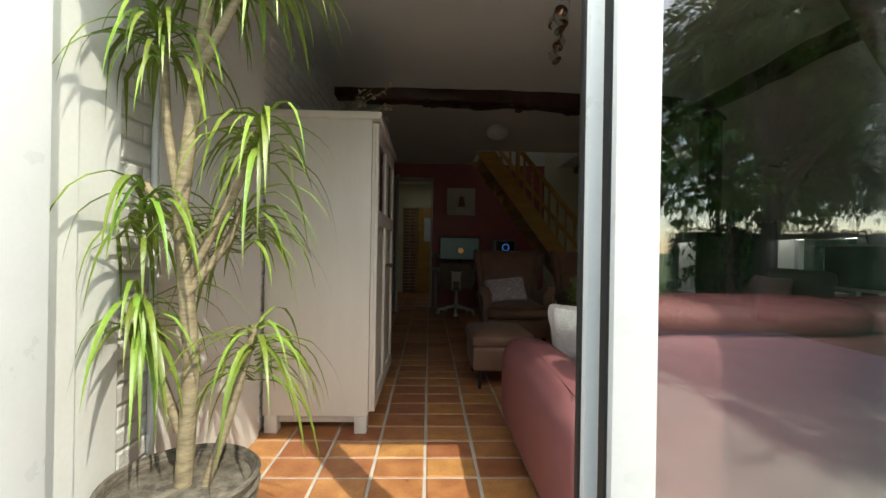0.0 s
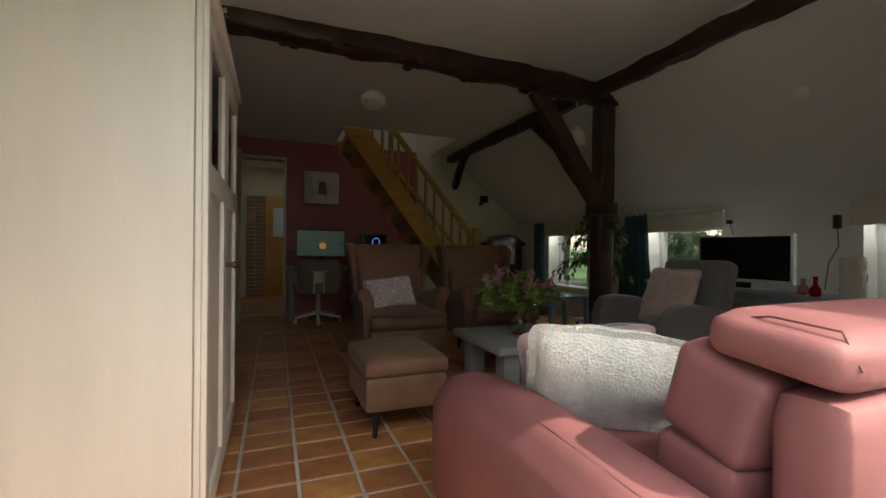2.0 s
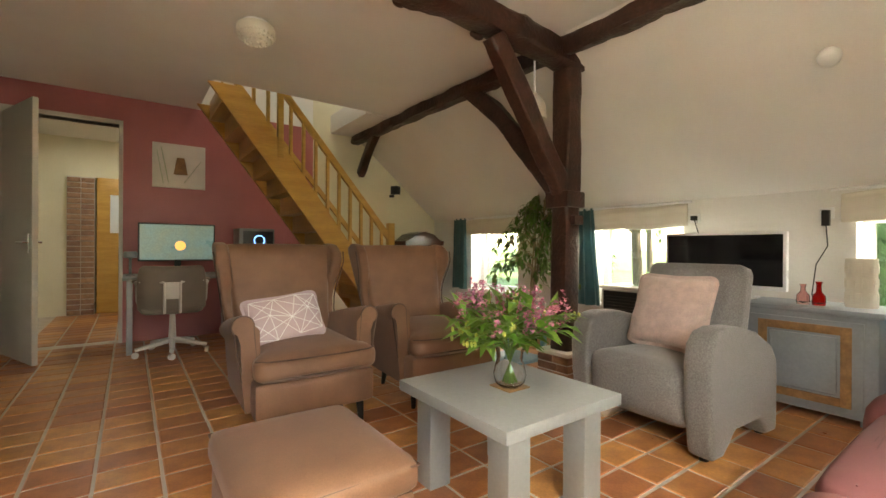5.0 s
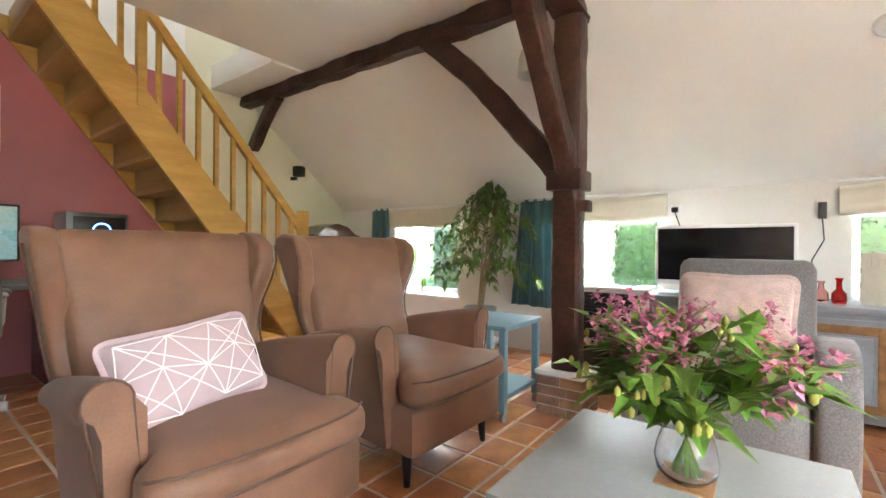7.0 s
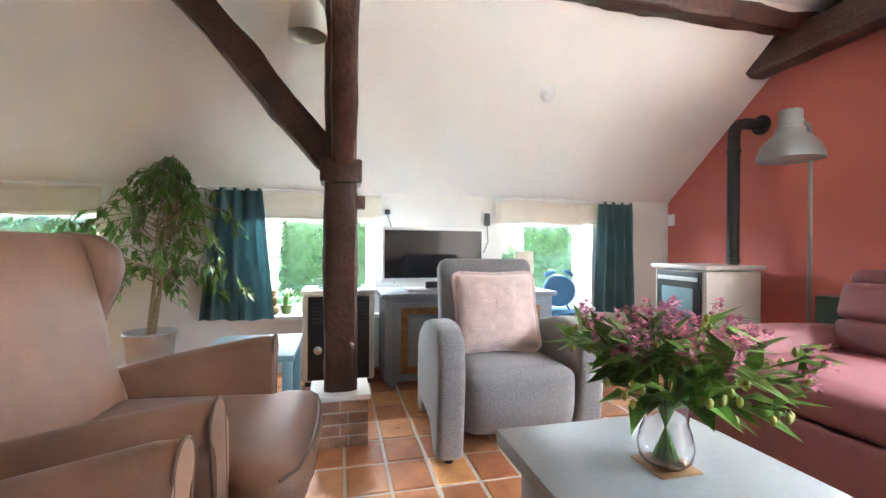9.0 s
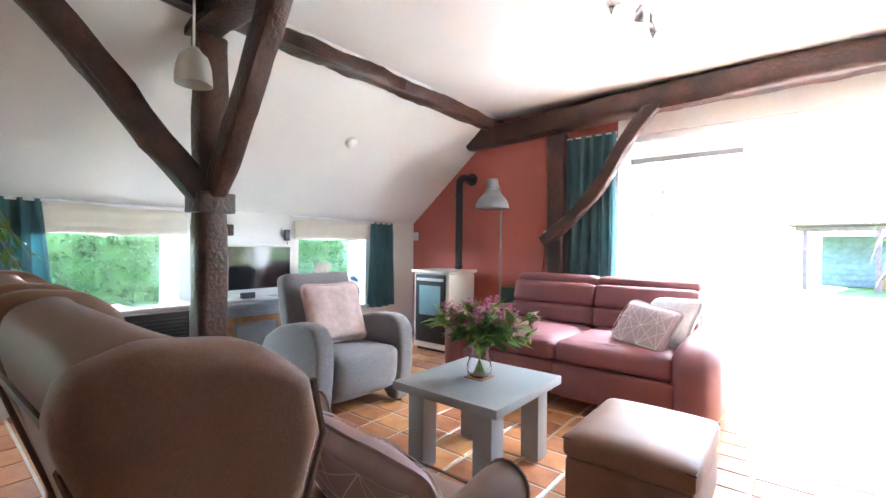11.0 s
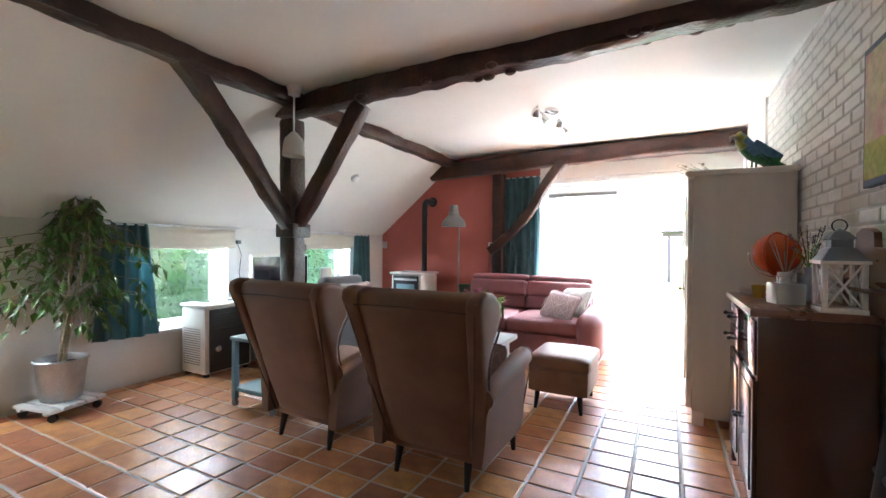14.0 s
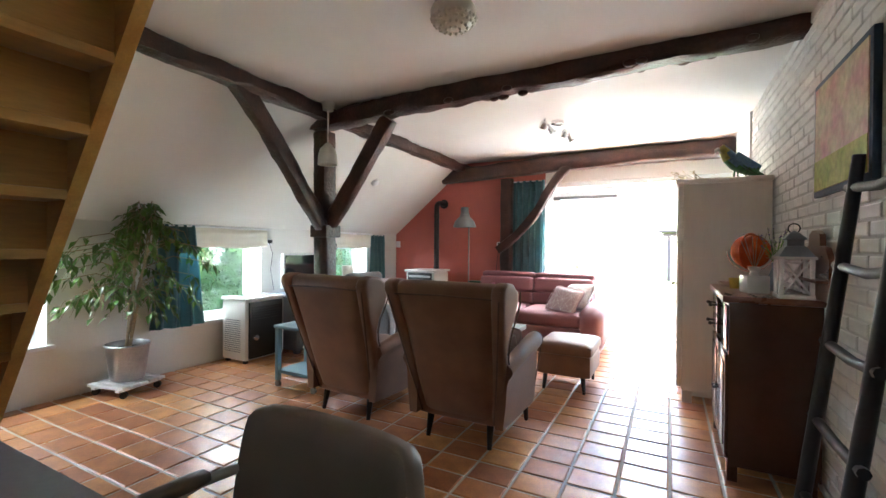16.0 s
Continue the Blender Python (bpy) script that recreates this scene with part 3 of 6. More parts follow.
def curtain(name, x0, y0, x1, y1, z0, z1, label, folds, depth, seed, flare=0.0):
    rnd = random.Random(seed)
    t = thing(name, label, "curtain")
    bm = bmesh.new()
    a, b = Vector((x0, y0, 0)), Vector((x1, y1, 0))
    along, nrm = (b - a), Vector((-(b - a).y, (b - a).x, 0)).normalized()
    cols, rows_ = folds * 8, 14
    ph = [rnd.uniform(-0.6, 0.6) for _ in range(folds + 1)]
    grid = []
    for r in range(rows_ + 1):
        v = r / rows_
        line = []
        for c in range(cols + 1):
            u = c / cols
            k = u * folds
            d = math.sin(2 * math.pi * k + ph[int(k)] * (1 - v)) * depth * (0.55 + 0.5 * (1 - v)) + noise.noise(Vector((u * 4, v * 3, seed))) * depth * 0.5
            wid = 1 + flare * (1 - v)
            p = a + along * (0.5 + (u - 0.5) * wid) + nrm * d
            p.z = z0 + (z1 - z0) * v + math.sin(u * 7 + seed) * 0.006 * (1 - v)
            line.append(bm.verts.new(p))
        grid.append(line)
    for r in range(rows_):
        for c in range(cols):
            bm.faces.new((grid[r][c], grid[r][c + 1], grid[r + 1][c + 1], grid[r + 1][c]))
    bmesh.ops.solidify(bm, geom=list(bm.faces), thickness=0.004)
    part("cloth", bm, CURTAIN, t)
    bm = bmesh.new()
    tube(bm, [a + Vector((0, 0, z1 - 0.01)), b + Vector((0, 0, z1 - 0.01))], 0.008, 8)
    part("rail", bm, UPVC, t)
    return t


curtain("curtain", XK - 0.07, 1.60, XK - 0.07, 1.96, 0.41, 1.43, "short teal cloth curtain drawn aside at the window", 4, 0.028, 1, 0.25)
curtain("curtain", XK - 0.08, 4.86, XK - 0.08, 5.20, 0.44, 1.44, "short teal cloth curtain hanging beside the window", 4, 0.03, 2, 0.55)
curtain("curtain", XK - 0.07, 6.96, XK - 0.07, 7.24, 0.44, 1.45, "short teal cloth curtain near the stairs", 3, 0.028, 3, 0.2)
curtain("curtain", 1.40, 1.25, 1.88, 1.25, 0.05, 2.24, "long teal cloth curtain beside the sliding door", 5, 0.045, 4, 0.0)

# ---- stairs ----
stairs = thing("staircase", "steep varnished pine staircase with an open balustrade", "stairs")
SL = 1.34


def zt(x):
    return 2.56 - SL * (x - 1.0)


for y0 in (6.785, 7.60):
    bm = bmesh.new()
    prism(bm, [(0.72, 2.60), (1.03, 2.60), (2.96, 0.0), (2.67, 0.0)], "y", y0, y0 + 0.045)
    part("stringer", bm, PINE, stairs)
for k in range(12):
    z = 0.205 * (k + 1)
    xc = 2.79 - z / SL
    bx("tread", stairs, PINE_T, xc - 0.115, xc + 0.10, 6.83, 7.60, z - 0.035, z, bevel=0.004)
    bx("riser", stairs, PINE_T, xc - 0.113, xc - 0.095, 6.83, 7.60, z, z + 0.17, bevel=0.002)
bx("newel_post", stairs, PINE, 2.66, 2.74, 6.765, 6.845, 0.0, 1.32, bevel=0.008)
bx("newel_post", stairs, PINE, 1.36, 1.42, 6.775, 6.835, 1.95, 2.72, bevel=0.006)
bm = bmesh.new()
prism(bm, [(1.40, 2.72), (2.68, 1.19), (2.68, 1.09), (1.40, 2.62)], "y", 6.78, 6.83)
part("handrail", bm, PINE, stairs)
for k in range(9):
    x = 1.50 + k * 0.135
    bx("baluster", stairs, PINE, x - 0.017, x + 0.017, 6.79, 6.825, zt(x) - 0.1, 2.64 - 1.195 * (x - 1.40), bevel=0.004)
for k in range(4):
    x = 0.85 + k * 0.14
    bx("baluster", stairs, PINE, x - 0.017, x + 0.017, 6.79, 6.825, zt(x) - 0.1, 2.95, bevel=0.004)
bm = bmesh.new()
prism(bm, [(1.0, 3.2), (2.9, 0.95), (2.9, 0.86), (1.0, 3.11)], "y", 7.77, 7.81)
part("wall_rail", bm, PINE, stairs, "pine handrail on the wall")

# ---- doors in the far wall ----
pd = thing("door_1", "off-white painted flush door standing open", "door", pose(-0.83, YP - 0.01, 0, 0, 0, -67), kind="structure")
bx("panel", pd, DOORPAINT, 0.0, 0.80, -0.02, 0.02, 0.012, 2.27, bevel=0.004)
for s in (-1, 1):
    bm = bmesh.new()
    tube(bm, [(0.73, s * 0.02, 1.05), (0.73, s * 0.06, 1.05), (0.70, s * 0.065, 1.05), (0.61, s * 0.065, 1.05)], 0.009, 8)
    box(bm, 0.715, 0.745, min(s * 0.02, s * 0.026), max(s * 0.02, s * 0.026), 0.96, 1.12, 0.002)
    part("door_handle", bm, CHROME, pd)
hd = thing("door_2", "varnished pine hall door with a frosted pane", "door", kind="structure")
bx("panel", hd, PINE, -0.28, 0.60, 10.46, 10.50, 0.01, 2.05, bevel=0.004)
bx("pane", hd, FROST, -0.12, 0.44, 10.445, 10.458, 1.22, 1.80, bevel=0.002, label="bright frosted glass pane")
bx("kick_rail", hd, PINE, -0.18, 0.50, 10.45, 10.459, 0.2, 1.0, bevel=0.003)
bw = thing("hall_brick_pier", "narrow pier of rough brown bricks in the hall", "brick wall", kind="structure")
bx("core", bw, GROUT, -0.62, -0.30, 10.42, 10.50, 0, 2.04, bevel=0)
for k in range(26):
    for j in range(2):
        bx("brick", bw, REDBRICK, -0.615 + j * 0.16 - (0.0), -0.615 + j * 0.16 + 0.15, 10.405, 10.43, 0.01 + k * 0.078, 0.075 + k * 0.078, bevel=0.004)

# ---- wing chairs and footstool ----
WING = [(0.26, 0.14), (0.385, 0.56), (0.545, 0.98), (0.535, 1.03), (0.47, 1.052), (0.37, 1.04), (0.305, 0.99), (0.287, 0.92), (0.30, 0.84), (0.335, 0.75), (0.345, 0.67), (0.325, 0.59), (0.28, 0.52), (0.24, 0.45), (0.20, 0.14)]


def arm_loft(bm, s):
    """A padded arm that rises to the front, with a roll turned outwards along its top."""
    rings = []
    for k in range(12):
        f = k / 11
        y = 0.33 - 0.57 * f
        top = 0.555 + 0.115 * f ** 0.8
        r = 0.046 + 0.014 * f
        end = 1.0 if k < 11 else 0.86
        xc, zc = 0.335 + 0.02 * f, top - r
        sec = [(0.272, 0.16), (0.270, 0.30), (0.274, zc - 0.03)]
        sec += [(xc + r * end * math.cos(a), zc + r * end * math.sin(a)) for a in (math.radians(172 - 21 * q) for q in range(12))]
        sec += [(xc + 0.012, zc - r - 0.03), (xc + 0.004, 0.30), (xc - 0.012, 0.16)]
        rings.append([bm.verts.new((s * x, y, z)) for x, z in sec])
    n = len(rings[0])
    for a, b in zip(rings, rings[1:]):
        for k in range(n):
            bm.faces.new((a[k], a[(k + 1) % n], b[(k + 1) % n], b[k]))
    bm.faces.new(rings[0])
    bm.faces.new(rings[-1])
    bmesh.ops.recalc_face_normals(bm, faces=bm.faces)


def wing_chair(at):
    ch = thing("wing_chair", "brown suede-leather wing chair with black legs", "armchair", at, group="pair of wing chairs")
    bm = bmesh.new()
    soft(bm, (0, -0.05, 0.235), (0.60, 0.64, 0.20), 0.03, (0.004, 0.012, 0), 8, shape=lambda q, u: q + Vector((q.x * -0.10 * u.y, 0, 0)))
    part("base", bm, LEATHER, ch)

    def tee(q, u):
        f = max(0.0, min(1.0, (-0.17 - q.y) / 0.07))
        return Vector((q.x * (1 + 0.20 * f * f * (3 - 2 * f)), q.y, q.z + 0.012 * u.y * (q.z > 0)))
    bm = bmesh.new()
    soft(bm, (0, -0.07, 0.405), (0.55, 0.68, 0.135), 0.045, (0.0, 0.02, 0.03), 13, shape=tee)
    seat = part("seat_cushion", bm, LEATHER, ch)
    for z in (0.362, 0.450):
        bm = bmesh.new()
        tube(bm, [(-0.325, -0.365, z), (-0.27, -0.402, z), (-0.14, -0.420, z), (0, -0.424, z), (0.14, -0.420, z), (0.27, -0.402, z), (0.325, -0.365, z)], 0.0045, 6)
        part("piping", bm, SEAM, seat)
    bm = bmesh.new()

    def lean(q, u):
        dent = -0.018 * math.exp(-((u.z + 0.05) / 0.07) ** 2) if q.y < 0 else 0.0
        return Vector((q.x * (1 + 0.17 * u.z), q.y - dent - 0.018 * u.x ** 4, q.z))
    soft(bm, (0, 0, 0), (0.61, 0.135, 0.91), 0.055, (0, 0.016, 0.008), 13, m=pose(0, 0.335, 0.595, -17, 0, 0), shape=lean)
    back = part("backrest", bm, LEATHER, ch)
    for k in range(5):
        bm = bmesh.new()
        bmesh.ops.create_icosphere(bm, subdivisions=2, radius=0.010, matrix=Matrix.Translation((-0.22 + k * 0.11, 0.266, 0.575)))
        part("button", bm, LEATHER, back)
    for s in (-1, 1):
        bm = bmesh.new()
        prism(bm, WING, "x", 0.0, 0.078)
        bmesh.ops.bevel(bm, geom=list(bm.edges), offset=0.026, segments=3, affect="EDGES", profile=0.6)
        for v in bm.verts:
            z = v.co.z
            v.co.x += 0.262 + 0.115 * (z - 0.5) + 0.22 * max(0, 0.37 - v.co.y) * max(0, min(1, (z - 0.6) * 3))
            v.co.x *= s
        bmesh.ops.recalc_face_normals(bm, faces=bm.faces)
        wing = part("wing", bm, LEATHER, ch)
        bm = bmesh.new()
        tube(bm, [(s * (0.348 + 0.115 * (z - 0.5) + 0.22 * max(0, 0.37 - y) * max(0, min(1, (z - 0.6) * 3))), y + 0.012, z) for y, z in WING[6:13]], 0.0045, 6)
        part("piping", bm, SEAM, wing)
        bm = bmesh.new()
        arm_loft(bm, s)
        arm = part("armrest", bm, LEATHER, ch)
        bm = bmesh.new()
        arc = [(s * (0.355 + math.cos(a) * 0.053), -0.237, 0.610 + math.sin(a) * 0.054) for a in (math.radians(190 - 22 * k) for k in range(11))]
        tube(bm, [(s * 0.280, -0.236, 0.32), *arc, (s * 0.358, -0.236, 0.32)], 0.0045, 6)
        part("piping", bm, SEAM, arm)
    for pts in ([(-0.35, 0.522, 0.955), (0, 0.538, 0.965), (0.35, 0.522, 0.955)], [(-0.365, 0.532, 0.95), (-0.305, 0.388, 0.5), (-0.252, 0.284, 0.17)], [(0.365, 0.532, 0.95), (0.305, 0.388, 0.5), (0.252, 0.284, 0.17)]):
        bm = bmesh.new()
        tube(bm, pts, 0.005, 6)
        part("piping", bm, SEAM, back)
    for x, y in ((-0.27, -0.285), (0.27, -0.285), (-0.21, 0.235), (0.21, 0.235)):
        bm = bmesh.new()
        k = 0.035 if y > 0 else -0.01
        tube(bm, [(x, y, 0.16), (x * 1.03, y + k, 0.0)], [0.026, 0.014], 12)
        part("leg", bm, BLACKLEG, ch)
    return ch


chair_b = wing_chair(pose(0.955, 4.79, 0, 0, 0, 0))
copy_thing(chair_b, pose(1.88, 4.775, 0, 0, 0, -2))

stool = thing("footstool", "brown suede-leather footstool with black legs", "footstool", pose(0.575, 3.49, 0, 0, 0, 0))
bm = bmesh.new()
soft(bm, (0, 0, 0.23), (0.46, 0.56, 0.19), 0.025, (0.004, 0.004, 0), 6)
part("base", bm, LEATHER, stool)
bm = bmesh.new()
soft(bm, (0, 0, 0.365), (0.48, 0.58, 0.10), 0.035, (0, 0, 0.02), 8)
cu = part("cushion", bm, LEATHER, stool)
bm = bmesh.new()
tube(bm, [(-0.232, -0.283, 0.395), (0.232, -0.283, 0.395), (0.232, 0.283, 0.395), (-0.232, 0.283, 0.395), (-0.232, -0.28, 0.395)], 0.004, 6)
part("piping", bm, SEAM, cu)
for x in (-0.16, 0.16):
    for y in (-0.235, 0.235):
        bm = bmesh.new()
        tube(bm, [(x, y, 0.14), (x * 1.08, y * 1.05, 0)], [0.022, 0.013], 12)
        part("leg", bm, BLACKLEG, stool)

# ---- cushions ----
def cushion(name, label, at, w, h, t, material, lines=0, wrinkle=0.004, seed=1):
    c = thing(name, label, "cushion", at)
    bm = bmesh.new()

    def pinch(q, u):
        e = max(abs(u.x), abs(u.z))
        q.y *= max(0.05, (1 - u.x ** 2 * 0.999) ** 0.5 * (1 - u.z ** 2 * 0.999) ** 0.5)
        q.x *= 1 - 0.07 * (1 - abs(u.z)) * abs(u.x) ** 3
        q.z *= 1 - 0.07 * (1 - abs(u.x)) * abs(u.z) ** 3
        q.y += noise.noise(Vector((q.x * 9, q.z * 9, seed))) * wrinkle * 2 * (1 - e * 0.5)
        return q
    soft(bm, (0, 0, 0), (w, t, h), t * 0.48, (0, 0, 0), 13, shape=pinch)
    co = part("cover", bm, material, c)
    if lines:
        rnd = random.Random(seed)
        pts = [(-0.42, -0.36), (-0.16, -0.42), (0.12, -0.38), (0.42, -0.34), (-0.44, 0.02), (-0.20, 0.06), (0.06, -0.04), (0.28, 0.10), (0.44, 0.0), (-0.40, 0.38), (-0.12, 0.36), (0.16, 0.40), (0.42, 0.36)]
        links = [(0, 5), (1, 5), (1, 6), (2, 6), (2, 7), (3, 7), (4, 5), (5, 6), (6, 7), (7, 8), (4, 10), (5, 10), (5, 9), (6, 10), (6, 11), (7, 11), (7, 12), (0, 1), (2, 3), (9, 10), (10, 11), (11, 12), (0, 4), (4, 9), (3, 8), (8, 12), (1, 4), (2, 8), (8, 11), (0, 6), (4, 1), (2, 5), (3, 6), (9, 6), (10, 7), (12, 6)]
        bm = bmesh.new()
        for side in (-1, 1):
            for a, b in links:
                prev = None
                for k in range(9):
                    f = k / 8
                    ux, uz = pts[a][0] + (pts[b][0] - pts[a][0]) * f, pts[a][1] + (pts[b][1] - pts[a][1]) * f
                    x, z = ux * w, uz * h
                    y = side * (t * 0.5 * (1 - (2 * abs(ux)) ** 2.67 * 0.999) ** 0.5 * (1 - (2 * abs(uz)) ** 2.67 * 0.999) ** 0.5 + 0.0045)
                    d = Vector((pts[b][0] - pts[a][0], 0, pts[b][1] - pts[a][1])).normalized()
                    s = Vector((-d.z, 0, d.x)) * 0.0019
                    q = Vector((x, y + noise.noise(Vector((x * 9, z * 9, seed))) * wrinkle * 2 * (1 - max(abs(ux), abs(uz)))* 1.0, z))
                    cur = (bm.verts.new(q + s), bm.verts.new(q - s))
                    if prev:
                        bm.faces.new((prev[0], prev[1], cur[1], cur[0]))
                    prev = cur
        part("print", bm, WHITELINE, co, "white geometric line print")
    return c


cushion("cushion", "mauve cushion with white geometric lines on the wing chair", pose(0.86, 4.74, 0.605, -26, -6, 3), 0.46, 0.30, 0.11, MAUVE, 1, seed=3)

# ---- coffee table ----
ct = thing("coffee_table", "square grey-painted wooden coffee table", "table")
bx("tabletop", ct, GREYPAINT, 1.09, 1.73, 3.14, 3.81, 0.395, 0.44, bevel=0.005)
for x in (1.15, 1.56):
    for y in (3.19, 3.65):
        bx("leg", ct, GREYPAINT, x, x + 0.105, y, y + 0.105, 0, 0.395, bevel=0.004)

# ---- sofa ----
sofa = thing("sofa", "old-rose leather two-seat sofa with raised headrests", "sofa")
ROSESEAM = mat("rose_seam", (0.165, 0.058, 0.062), 0.65)
SX0, SX1 = 0.43, 2.47
bm = bmesh.new()
soft(bm, ((SX0 + SX1) / 2, 1.92, 0.20), (SX1 - SX0 - 0.2, 1.04, 0.26), 0.03, n=6)
part("base", bm, SOFA_M, sofa)
for s, x in ((-1, SX0), (1, SX1)):
    bm = bmesh.new()
    soft(bm, (x - s * 0.13, 1.94, 0.32), (0.26, 1.16, 0.52), 0.11, (0.01, 0.02, 0.015), 9, shape=lambda q, u: q + Vector((0, 0, (-0.05 * max(0, u.y) ** 2 - 0.02 * max(0, -u.y)) if q.z > 0 else 0)))
    arm = part("armrest", bm, SOFA_M, sofa)
    for o in (0.055, 0.069):
        bm = bmesh.new()
        tube(bm, [(x - s * (0.14 - o), 1.42, 0.562), (x - s * (0.14 - o), 1.85, 0.584), (x - s * (0.14 - o), 2.20, 0.566), (x - s * (0.14 - o), 2.42, 0.535)], 0.0022, 5)
        part("seam", bm, ROSESEAM, arm)
for k in range(2):
    xa = SX0 + 0.225 + k * 0.797
    xm = xa + 0.398
    bm = bmesh.new()
    soft(bm, (xm, 2.05, 0.385), (0.792, 0.86, 0.17), 0.055, (0, 0.015, 0.022), 10, shape=lambda q, u: q + Vector((0, 0, 0.012 * max(0, u.y))))
    sc = part("seat_cushion", bm, SOFA_M, sofa)
    for dy in (0.0, 0.014):
        bm = bmesh.new()
        tube(bm, [(xm - 0.36, 2.405 + dy, 0.476 - dy * 0.5), (xm, 2.415 + dy, 0.489 - dy * 0.5), (xm + 0.36, 2.405 + dy, 0.476 - dy * 0.5)], 0.0022, 5)
        part("seam", bm, ROSESEAM, sc)
    bm = bmesh.new()
    soft(bm, (xm, 2.475, 0.205), (0.792, 0.05, 0.235), 0.02, (0, 0.006, 0), 6)
    part("footrest_panel", bm, SOFA_M, sofa)
    for zc, hh, dy, lean_ in ((0.545, 0.17, 0.035, 6), (0.715, 0.20, 0.0, 16)):
        bm = bmesh.new()
        soft(bm, (xm, 0, 0), (0.792, 0.19, hh), 0.035, (0, 0.010, 0.003), 9, m=pose(0, 1.565 + dy, zc, lean_, 0, 0))
        part("back_cushion", bm, SOFA_M, sofa)
    bm = bmesh.new()
    soft(bm, (xm, 0, 0), (0.792, 0.235, 0.095), 0.042, (0.006, 0.008, 0.008), 9, m=pose(0, 1.46, 0.842, 6, 0, 0))
    hr = part("headrest", bm, SOFA_M, sofa)
    for dx in (0.035, 0.757):
        bm = bmesh.new()
        tube(bm, [(xa + dx, 1.345, 0.83), (xa + dx, 1.37, 0.885), (xa + dx, 1.47, 0.893), (xa + dx, 1.56, 0.875)], 0.0022, 5)
        part("seam", bm, ROSESEAM, hr)
bm = bmesh.new()
soft(bm, ((SX0 + SX1) / 2, 1.40, 0.47), (SX1 - SX0 - 0.46, 0.14, 0.64), 0.05, (0, 0.01, 0), 8)
part("back", bm, SOFA_M, sofa)
for x in (SX0 + 0.1, SX1 - 0.1):
    for y in (1.45, 2.40):
        bm = bmesh.new()
        lathe(bm, [(0.02, 0), (0.025, 0.075)], (x, y, 0), 12)
        part("foot", bm, BLACKLEG, sofa)
cushion("cushion", "mauve cushion with white lines leaning in the sofa corner", pose(0.90, 2.20, 0.60, -34, 6, 152), 0.46, 0.38, 0.14, MAUVE, 1, seed=5)
cushion("cushion", "shaggy white fur cushion in the sofa corner", pose(0.80, 1.98, 0.625, -32, -4, 146), 0.48, 0.40, 0.17, WHITEFUR, 0, 0.016, 7)

# ---- grey armchair ----
ga = thing("armchair", "grey woven-fabric armchair with curved arms", "armchair", pose(2.70, 3.43, 0, 0, 0, -93))
bm = bmesh.new()
soft(bm, (0, -0.04, 0.265), (0.55, 0.70, 0.30), 0.06, (0, 0.02, 0.025), 10, shape=lambda q, u: q + Vector((0, 0.05 * max(0, -u.z) * (u.y < 0), 0.02 * max(0, -u.y) if q.z > 0 else 0)))
part("seat", bm, GREYFAB, ga)
bm = bmesh.new()
soft(bm, (0, 0, 0), (0.58, 0.15, 0.62), 0.05, (0, 0.02, 0), 9, m=pose(0, 0.255, 0.625, -13, 0, 0))
part("backrest", bm, GREYFAB, ga)
for s in (-1, 1):
    bm = bmesh.new()
    prof = [(-0.345, 0.02), (-0.385, 0.28), (-0.392, 0.46), (-0.37, 0.57), (-0.31, 0.625), (-0.22, 0.640), (-0.06, 0.632), (0.12, 0.59), (0.30, 0.50), (0.36, 0.42), (0.37, 0.30), (0.36, 0.02), (0.24, 0.02), (0.16, 0.12), (-0.12, 0.12), (-0.24, 0.02)]
    prism(bm, prof, "x", s * 0.277, s * 0.405)
    bmesh.ops.bevel(bm, geom=list(bm.edges), offset=0.03, segments=3, affect="EDGES", profile=0.6)
    bmesh.ops.recalc_face_normals(bm, faces=bm.faces)
    part("armrest", bm, GREYFAB, ga)
for x in (-0.32, 0.32):
    for y in (-0.30, 0.30):
        bm = bmesh.new()
        lathe(bm, [(0.022, 0), (0.022, 0.03)], (x * 1.06, y, 0), 10)
        part("foot", bm, BLACKLEG, ga)
cushion("cushion", "fluffy blush-pink cushion on the grey armchair", pose(2.72, 3.44, 0.655, -20, 0, -95), 0.50, 0.47, 0.15, PINKFUR, 0, 0.012, 9)

# ---- wardrobe ----
wd = thing("wardrobe", "tall white limed-wood wardrobe with glazed door tops", "wardrobe")
bx("body", wd, WHITE_WOOD, XL + 0.02, -0.325, 2.44, 3.53, 0.10, 1.77, bevel=0.004)
bx("cornice", wd, WHITE_WOOD, XL + 0.012, -0.27, 2.415, 3.555, 1.77, 1.81, bevel=0.012)
bx("plinth", wd, WHITE_WOOD, XL + 0.05, -0.36, 2.48, 3.49, 0.05, 0.105, bevel=0.004)
for y in (2.44, 3.45):
    for x in (XL + 0.03, -0.40):
        bx("foot", wd, WHITE_WOOD, x, x + 0.07, y, y + 0.08, 0, 0.10, bevel=0.006)
